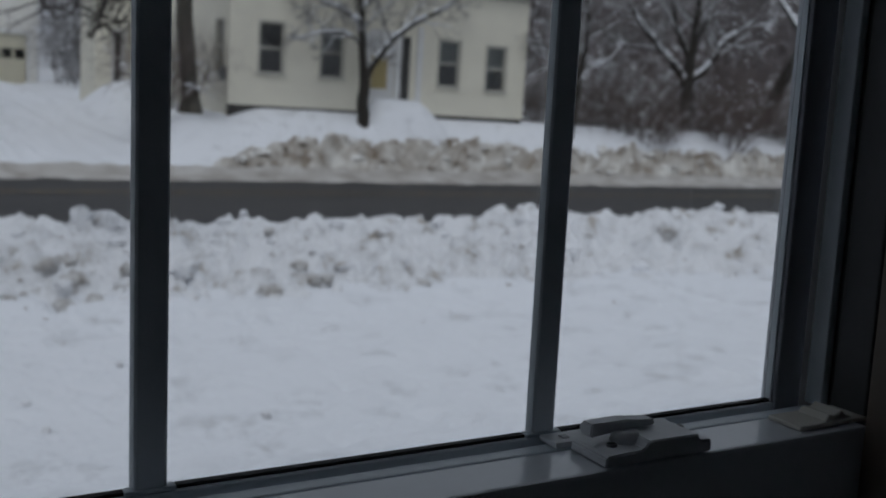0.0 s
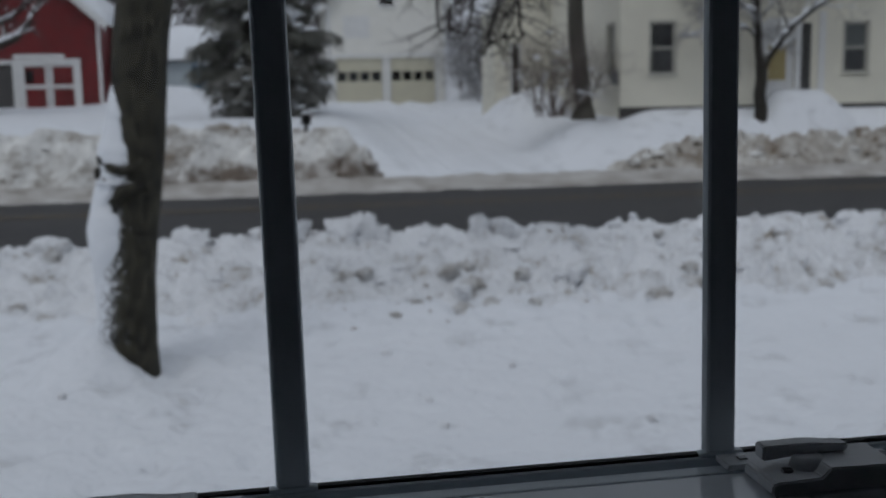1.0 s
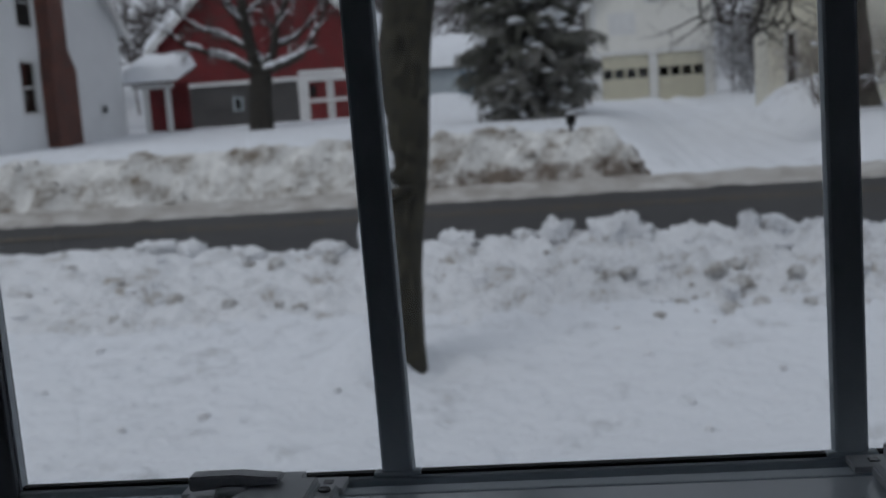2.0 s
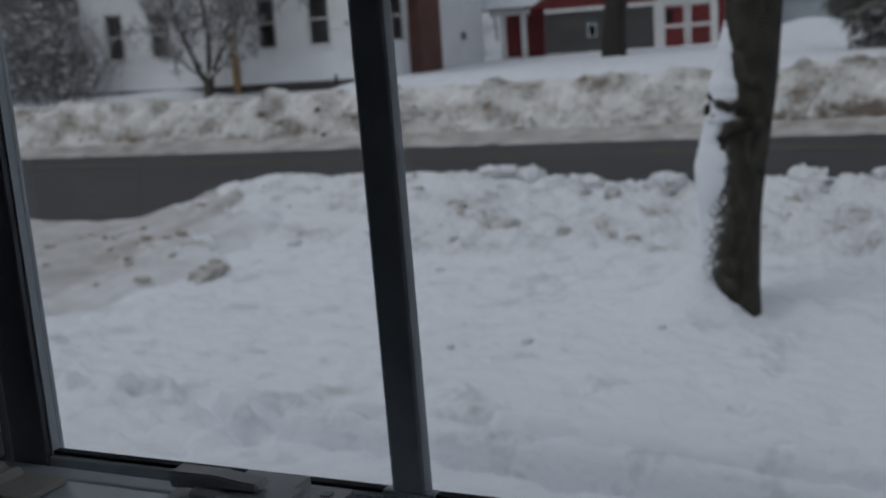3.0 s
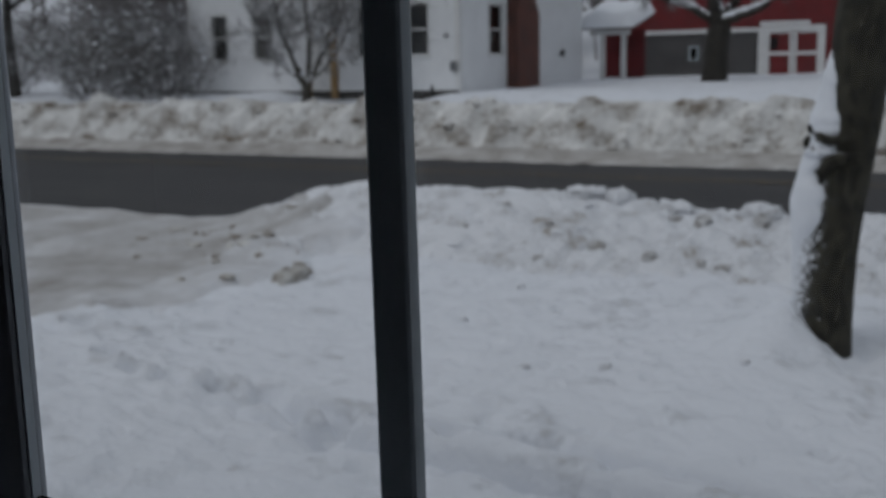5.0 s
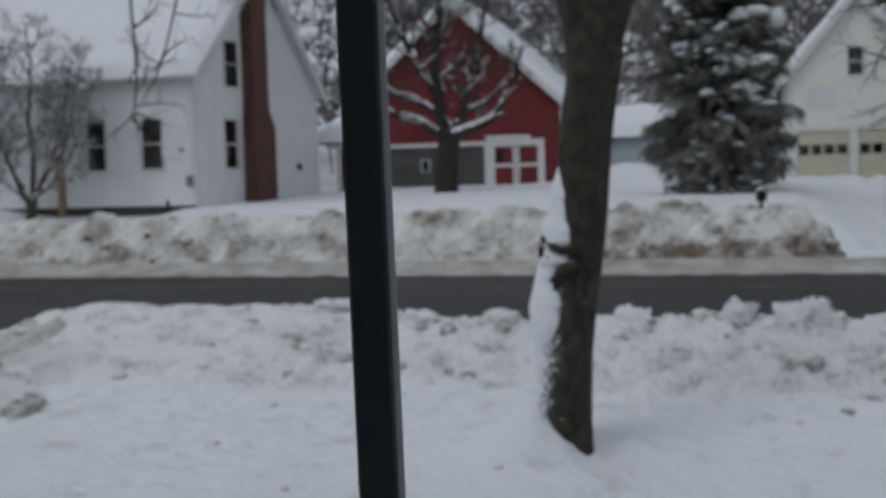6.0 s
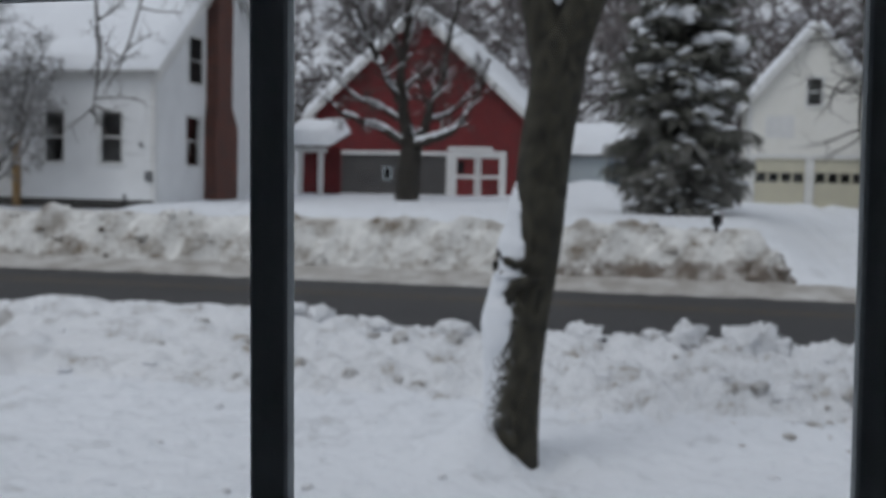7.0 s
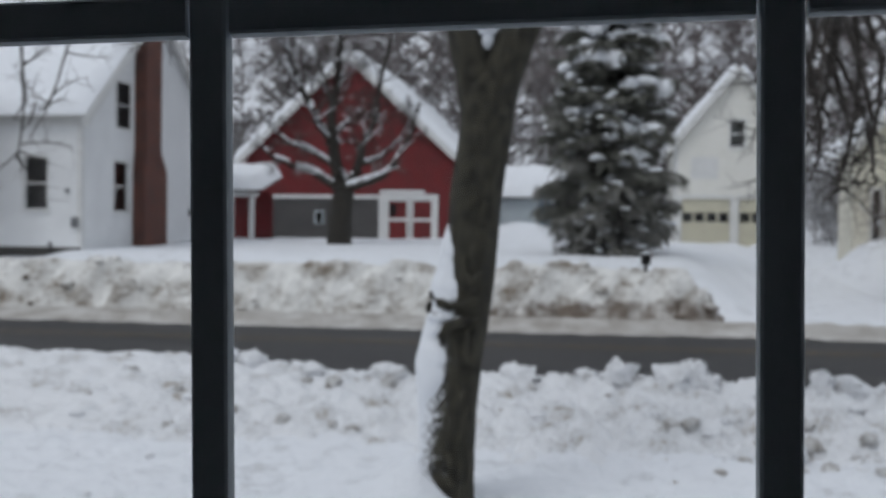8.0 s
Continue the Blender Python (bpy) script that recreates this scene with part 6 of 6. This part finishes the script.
def sash_lock(x):
    """Cam lock: base plate with a stepped cover, a turning lever and two screws, its keeper behind."""
    lk = thing("sash_lock", (0, 0, 0), "off-white cam lock on the meeting rail", "window lock", "sash locks")
    lk.matrix_basis = win.matrix_basis @ Matrix.Translation((x, -0.034, TOP + 0.0006))
    bm = bmesh.new()
    prism(bm, [(0.0, 0.0), (0.069, 0.0), (0.069, 0.0062), (0.0605, 0.0068), (0.0600, 0.0100), (0.027, 0.0104), (0.0235, 0.0064), (0.002, 0.0056), (0.0, 0.0045)], -0.0165, 0.0125)
    bmesh.ops.bevel(bm, geom=[e for e in bm.edges], offset=0.0007, segments=2, affect="EDGES")
    part("body", bm, LOCK, lk)
    bm = bmesh.new()
    bmesh.ops.create_cone(bm, cap_ends=True, segments=28, radius1=0.0085, radius2=0.0065, depth=0.006, matrix=Matrix.Translation((0.024, -0.001, 0.0082)))
    part("cam_hub", bm, LOCK, lk, "", True)
    bm = bmesh.new()
    prism(bm, [(0.004, 0.0088), (0.004, 0.0158), (0.026, 0.0160), (0.038, 0.0146), (0.0455, 0.0142), (0.0455, 0.0112), (0.036, 0.0108), (0.026, 0.0104)], 0.0015, 0.0105)
    bmesh.ops.bevel(bm, geom=[e for e in bm.edges], offset=0.0008, segments=2, affect="EDGES")
    part("lever", bm, LOCK, lk)
    for sx, sy, sz in ((0.0125, -0.0045, 0.0064), (0.0645, 0.004, 0.0070)):
        bm = bmesh.new()
        bmesh.ops.create_cone(bm, cap_ends=True, segments=16, radius1=0.003, radius2=0.0026, depth=0.0014, matrix=Matrix.Translation((sx, sy, sz)))
        sc = part("screw", bm, GREY_METAL, lk, "dull steel screw head")
        part("slot", beads([(sx - 0.0022, sx + 0.0022, sy - 0.0004, sy + 0.0004, sz + 0.0006, sz + 0.0009)], 0), BLACK, sc)
    kp = thing("lock_keeper", (0, 0, 0), "off-white lock keeper behind the cam lock", "window lock", "sash locks")
    kp.matrix_basis = win.matrix_basis @ Matrix.Translation((x, -0.0115, TOP + 0.0003))
    part("keeper_plate", beads([(-0.006, 0.02, -0.006, 0.009, 0.0, 0.003), (0.050, 0.070, -0.006, 0.009, 0.0, 0.003), (0.02, 0.050, -0.005, 0.009, 0.0, 0.0065)], 0.0006), LOCK, kp)
    for sx in (0.004, 0.062):
        part("screw", beads([(sx - 0.0022, sx + 0.0022, -0.001, 0.0034, 0.003, 0.0038)], 0.0004), GREY_METAL, kp, "dull steel screw head")
    return lk


sash_lock(0.1045)
sash_lock(-0.195)


def tilt_latch(x, sgn):
    la = thing("tilt_latch", (0, 0, 0), "ivory tilt latch with a thumb ridge at the sash corner", "window latch", "tilt latches")
    la.matrix_basis = win.matrix_basis @ Matrix.Translation((x, -0.034, TOP + 0.0006)) @ Matrix.Diagonal((sgn, 1, 1, 1))
    part("plate", beads([(-0.03, 0.028, -0.0125, 0.0115, 0.0, 0.0028)], 0.0009), LATCH, la)
    bm = bmesh.new()
    prism(bm, [(-0.008, 0.0028), (-0.005, 0.0062), (0.001, 0.0050), (0.006, 0.0080), (0.009, 0.0045), (0.016, 0.0028)], -0.0105, 0.0095)
    bmesh.ops.bevel(bm, geom=[e for e in bm.edges], offset=0.0006, segments=2, affect="EDGES")
    part("thumb_ridge", bm, LATCH, la)


tilt_latch(0.2745, 1)
tilt_latch(-0.286, -1)

# ---- the dim room behind the camera ----
RX0, RX1, RY0, RZ0, RZ1 = -1.3, 1.2, -2.6, 0.85, 3.25
cx0, cx1, cz0, cz1 = SL - 0.03, SR + 0.03, 2.3 + TOP - 0.7, 2.3 + GT + 0.1
bm = bmesh.new()
wall(bm, "y", RX0 - 0.15, RX1 + 0.15, RZ0 - 0.15, RZ1 + 0.15, -0.0885, 0.016, [(cx0 - 0.012, cx1 + 0.012, cz0 - 0.012, cz1 + 0.012)])
tagged(part("wall_front", bm, mat("grey_wallpaper", (0.6, 0.61, 0.62), (0.54, 0.55, 0.56), 3, 0.9, 0.1)), "grey papered wall round the window", "wall", "", "structure")
for nm, r in (("wall_left", (RX0 - 0.15, RX0, RY0, -0.089, RZ0, RZ1)), ("wall_right", (RX1, RX1 + 0.15, RY0, -0.089, RZ0, RZ1)), ("wall_back", (RX0 - 0.15, RX1 + 0.15, RY0 - 0.15, RY0, RZ0, RZ1))):
    bm = bmesh.new()
    box(bm, *r)
    tagged(part(nm, bm, PLASTER), "plain dim plaster wall of the room", "wall", "", "structure")
bm = bmesh.new()
box(bm, RX0 - 0.15, RX1 + 0.15, RY0 - 0.15, -0.089, RZ0 - 0.15, RZ0)
tagged(part("floor", bm, FLOORW), "pale board floor of the dark room", "floor", "", "structure")
bm = bmesh.new()
box(bm, RX0 - 0.15, RX1 + 0.15, RY0 - 0.15, -0.089, RZ1, RZ1 + 0.15)
tagged(part("ceiling", bm, CEIL), "pale painted ceiling of the dark room", "ceiling", "", "structure")
# Unseen walls and roof, added so that they keep sky light off the lawn.
SIDING = boards("weathered_siding", (0.4, 0.4, 0.39), (0.34, 0.34, 0.33), 0.11)
for nm, r in (("shade_wall_left", (-5.2, RX0 - 0.152, RY0 - 0.15, 0.016, -0.3, 6.4)), ("shade_wall_right", (RX1 + 0.152, 4.6, RY0 - 0.15, 0.016, -0.3, 6.4)),
              ("shade_wall_upper", (RX0 - 0.15, RX1 + 0.15, RY0 - 0.15, 0.016, RZ1 + 0.152, 6.4))):
    bm = bmesh.new()
    box(bm, *r)
    tagged(part(nm, bm, SIDING), "unseen weathered clapboard wall added to shade the lawn", "wall", "", "structure")
bm = bmesh.new()
prism(bm, [(RY0 - 0.6, 6.4), (0.45, 6.4), (0.45, 6.5), (RY0 / 2, 7.9), (RY0 - 0.6, 6.5)], -5.6, 5.0, "x")
tagged(part("roof", bm, WHITE_TRIM), "unseen pitched roof over the room, added to block sky light", "roof", "", "structure")
bm = bmesh.new()
box(bm, RX0 - 0.15, RX1 + 0.15, RY0 - 0.15, 0.016, -0.3, RZ0 - 0.152)
tagged(part("foundation_wall", bm, STONE), "stone foundation under the room", "wall", "", "structure")

# ---- clods and chunks on the near bank ----
rng = random.Random(12)
cl, dk = Tubes(), Tubes()
for i in range(1100):
    x, y = rng.uniform(-8.5, 17), 9.3 + 3.0 * rng.random() ** 0.75
    if rng.random() < 0.75 - 0.55 * smoothstep(0.0, 3.0, x):
        continue
    s = 0.018 + 0.085 * rng.random() ** 3.0
    cl.blob((x, y, near_bank(x, y) + s * 0.12), s * rng.uniform(0.7, 1.8), s * rng.uniform(0.7, 1.2), s * rng.uniform(0.4, 0.8), rng, 4, 6)
for i in range(1300):
    x, y = rng.uniform(-1.5, 16), 8.4 + 3.6 * rng.random() ** 0.6
    if fbm(x, y, 0.8, 3, 51.0) + 0.5 * math.exp(-((x - 2.4) / 1.3) ** 2 - ((y - 10.2) / 0.7) ** 2) < rng.uniform(-0.1, 0.5):
        continue
    s = 0.006 + 0.028 * rng.random() ** 3.5
    dk.blob((x, y, max(near_bank(x, y), ground_z(x, y)) + s * 0.15), s * 1.5, s, s * 0.7, rng, 3, 6)
# sanded lumps where the plow turned the end of the bank
sl = Tubes()
for i in range(80):
    k = rng.random()
    x, y = -10.6 + 3.6 * k + rng.gauss(0, 0.5), 10.9 - 2.6 * k + rng.gauss(0, 0.45)
    q = 0.02 + 0.06 * rng.random() ** 3
    sl.blob((x, y, max(near_bank(x, y), apron_z(x, y)) + q * 0.1), q * rng.uniform(0.8, 1.9), q, q * rng.uniform(0.4, 0.8), rng, 4, 7)
tagged(sl.done("sanded_lumps", SNOW_SANDED, None, "", True), "sandy lumps of plowed snow at the mouth of the drive", "snow", "", "stuff")
tagged(cl.done("snow_clods", SNOW_NEAR, None, "", False), "loose clods of plowed snow on the bank", "snow", "", "stuff")
tagged(dk.done("dirt_crumbs", dirty_shaded_snow("gritty_crumbs", (0.34, 0.31, 0.275), 0.55, 0.95, 9.0, (0.66, 0.64, 0.62)), None, "", True), "crumbs of frozen dirt on the snow", "dirt", "", "stuff")


def chunk(x, y, z, rx, ry, rz, seed, label, material=None):
    r = random.Random(seed)
    t = Tubes()
    t.blob((0, 0, 0), rx, ry, rz, r, 15, 22)
    ob = t.done("snow_chunk", material or SNOW_NEAR)
    for v in ob.data.vertices:
        u = [v.co.x / rx, v.co.y / ry, v.co.z / rz]
        big = max(0.2, max(abs(k) for k in u))
        v.co *= 0.66 + 0.3 / big
        g = 1.2 / (rx + ry)
        v.co *= 1 + 0.42 * fbm(v.co.x * 3 * g + seed, v.co.y * 3 * g, 1.0, 5, v.co.z * 3 * g) + 0.22 * fbm(v.co.x * 8 * g + seed, v.co.y * 8 * g, 1.0, 4, v.co.z * 8 * g)
    ob.location = (x, y, z)
    ob.rotation_euler = (0, 0, seed)
    return tagged(ob, label, "snow chunk", "snow chunks")


for x, y, rx, ry, rz, seed, label in (
        (0.03, 11.95, 0.2, 0.15, 0.2, 1, "tilted block of snow on the bank's crest"), (0.64, 11.9, 0.24, 0.16, 0.2, 2, "ragged lump of snow on the bank's crest"),
        (0.86, 11.92, 0.16, 0.12, 0.28, 3, "ragged lump of snow on the bank's crest"), (1.05, 11.9, 0.14, 0.12, 0.12, 14, "ragged lump of snow on the bank's crest"),
        (2.26, 11.9, 0.1, 0.09, 0.2, 4, "upright spike of snow on the bank's crest"), (2.55, 11.95, 0.16, 0.12, 0.11, 5, "small lump of snow on the bank's crest"),
        (-0.35, 11.9, 0.13, 0.1, 0.09, 6, "small lump of snow on the bank's crest"), (-1.15, 11.95, 0.26, 0.15, 0.16, 15, "rounded lump of snow on the bank's crest"),
        (-4.85, 11.88, 0.26, 0.18, 0.11, 16, "rounded lump of snow on the bank's crest"), (-4.42, 11.85, 0.15, 0.13, 0.15, 17, "tilted block of snow on the bank's crest"),
        (-3.74, 11.86, 0.26, 0.17, 0.12, 18, "rounded lump of snow on the bank's crest"), (-2.74, 11.9, 0.24, 0.15, 0.14, 19, "rounded lump of snow on the bank's crest")):
    chunk(x, y, near_bank(x, y) - 0.1 * rz, rx * 1.15, ry * 1.2, rz * 1.1, seed, label)
chunk(3.05, 10.4, 0.42, 0.13, 0.1, 0.11, 7, "block of snow with a dirty underside")
chunk(1.7, 9.9, 0.4, 0.10, 0.08, 0.05, 8, "flat dirty crust of snow")
chunk(-7.85, 9.8, 0.3, 0.28, 0.16, 0.12, 9, "tilted slab of dirty snow by the drive")
chunk(-6.9, 8.5, 0.2, 0.27, 0.13, 0.13, 11, "upended slab of dirty snow by the drive", SNOW_SANDED)
for i, (x, y) in enumerate(((0.92, 6.2), (0.90, 6.8), (0.2, 4.6), (-0.1, 4.3), (2.3, 6.0), (1.7, 7.6))):
    s = (0.03, 0.028, 0.05, 0.06, 0.03, 0.025)[i]
    chunk(x, y, ground_z(x, y) + s * 0.25, s * 1.2, s, s * 0.9, 20 + i, "small clod of crusted snow on the lawn", SNOW_NEAR)
CLOD = dirty_shaded_snow("crusted_clods", (0.36, 0.325, 0.285), 0.7, 1.05, 7.0, (0.77, 0.765, 0.76))
for i, (x, y, s) in enumerate(((-5.66, 11.2, 0.09), (-5.94, 10.65, 0.05), (-5.49, 10.43, 0.035), (-4.92, 10.88, 0.07), (-4.14, 10.45, 0.11), (-4.69, 10.04, 0.06),
                               (-4.65, 9.78, 0.04), (-3.53, 10.35, 0.08), (-3.52, 10.05, 0.05), (-3.0, 10.49, 0.07), (-2.75, 10.42, 0.08), (-3.59, 11.41, 0.09),
                               (-3.26, 11.41, 0.12), (-2.66, 11.64, 0.1), (-6.01, 11.8, 0.06), (-0.95, 11.56, 0.06))):
    chunk(x, y, near_bank(x, y) - s * 0.1, s, s * 0.8, s * 0.7, 40 + i, "grey crusted clod on the plowed bank", CLOD)
for i, (x, y, s) in enumerate(((0.52, 10.57, 0.14), (0.76, 10.59, 0.11), (1.67, 10.56, 0.13), (1.87, 10.17, 0.14), (2.0, 9.83, 0.11), (2.44, 9.74, 0.09), (1.67, 9.66, 0.11),
                               (2.49, 10.57, 0.11), (1.23, 9.9, 0.08), (0.96, 9.5, 0.06), (1.42, 11.14, 0.1), (1.91, 10.84, 0.13), (2.3, 10.2, 0.07), (3.6, 10.5, 0.12), (4.4, 10.1, 0.1))):
    chunk(x, y, max(near_bank(x, y), ground_z(x, y)) - s * 0.12, s, s * 0.75, s * 0.62, 60 + i, "dirty crusted clod on the plowed bank", CLOD)
rng = random.Random(31)
for i in range(26):
    x, y, s = rng.uniform(2.8, 11.0), rng.uniform(9.6, 11.6), 0.045 + 0.08 * rng.random() ** 2
    chunk(x, y, near_bank(x, y) - s * 0.1, s * 1.1, s * 0.85, s * 0.7, 100 + i, "dirty crusted clod on the plowed bank", CLOD)
for i, (x, y, s) in enumerate(((-4.42, 9.07, 0.05), (-4.42, 7.86, 0.04), (-2.63, 6.76, 0.05), (-3.15, 6.5, 0.035), (-1.69, 7.07, 0.035), (0.75, 8.31, 0.055))):
    chunk(x, y, ground_z(x, y) + s * 0.05, s, s * 0.8, s * 0.7, 80 + i, "small clod of snow on the lawn", SNOW_NEAR)
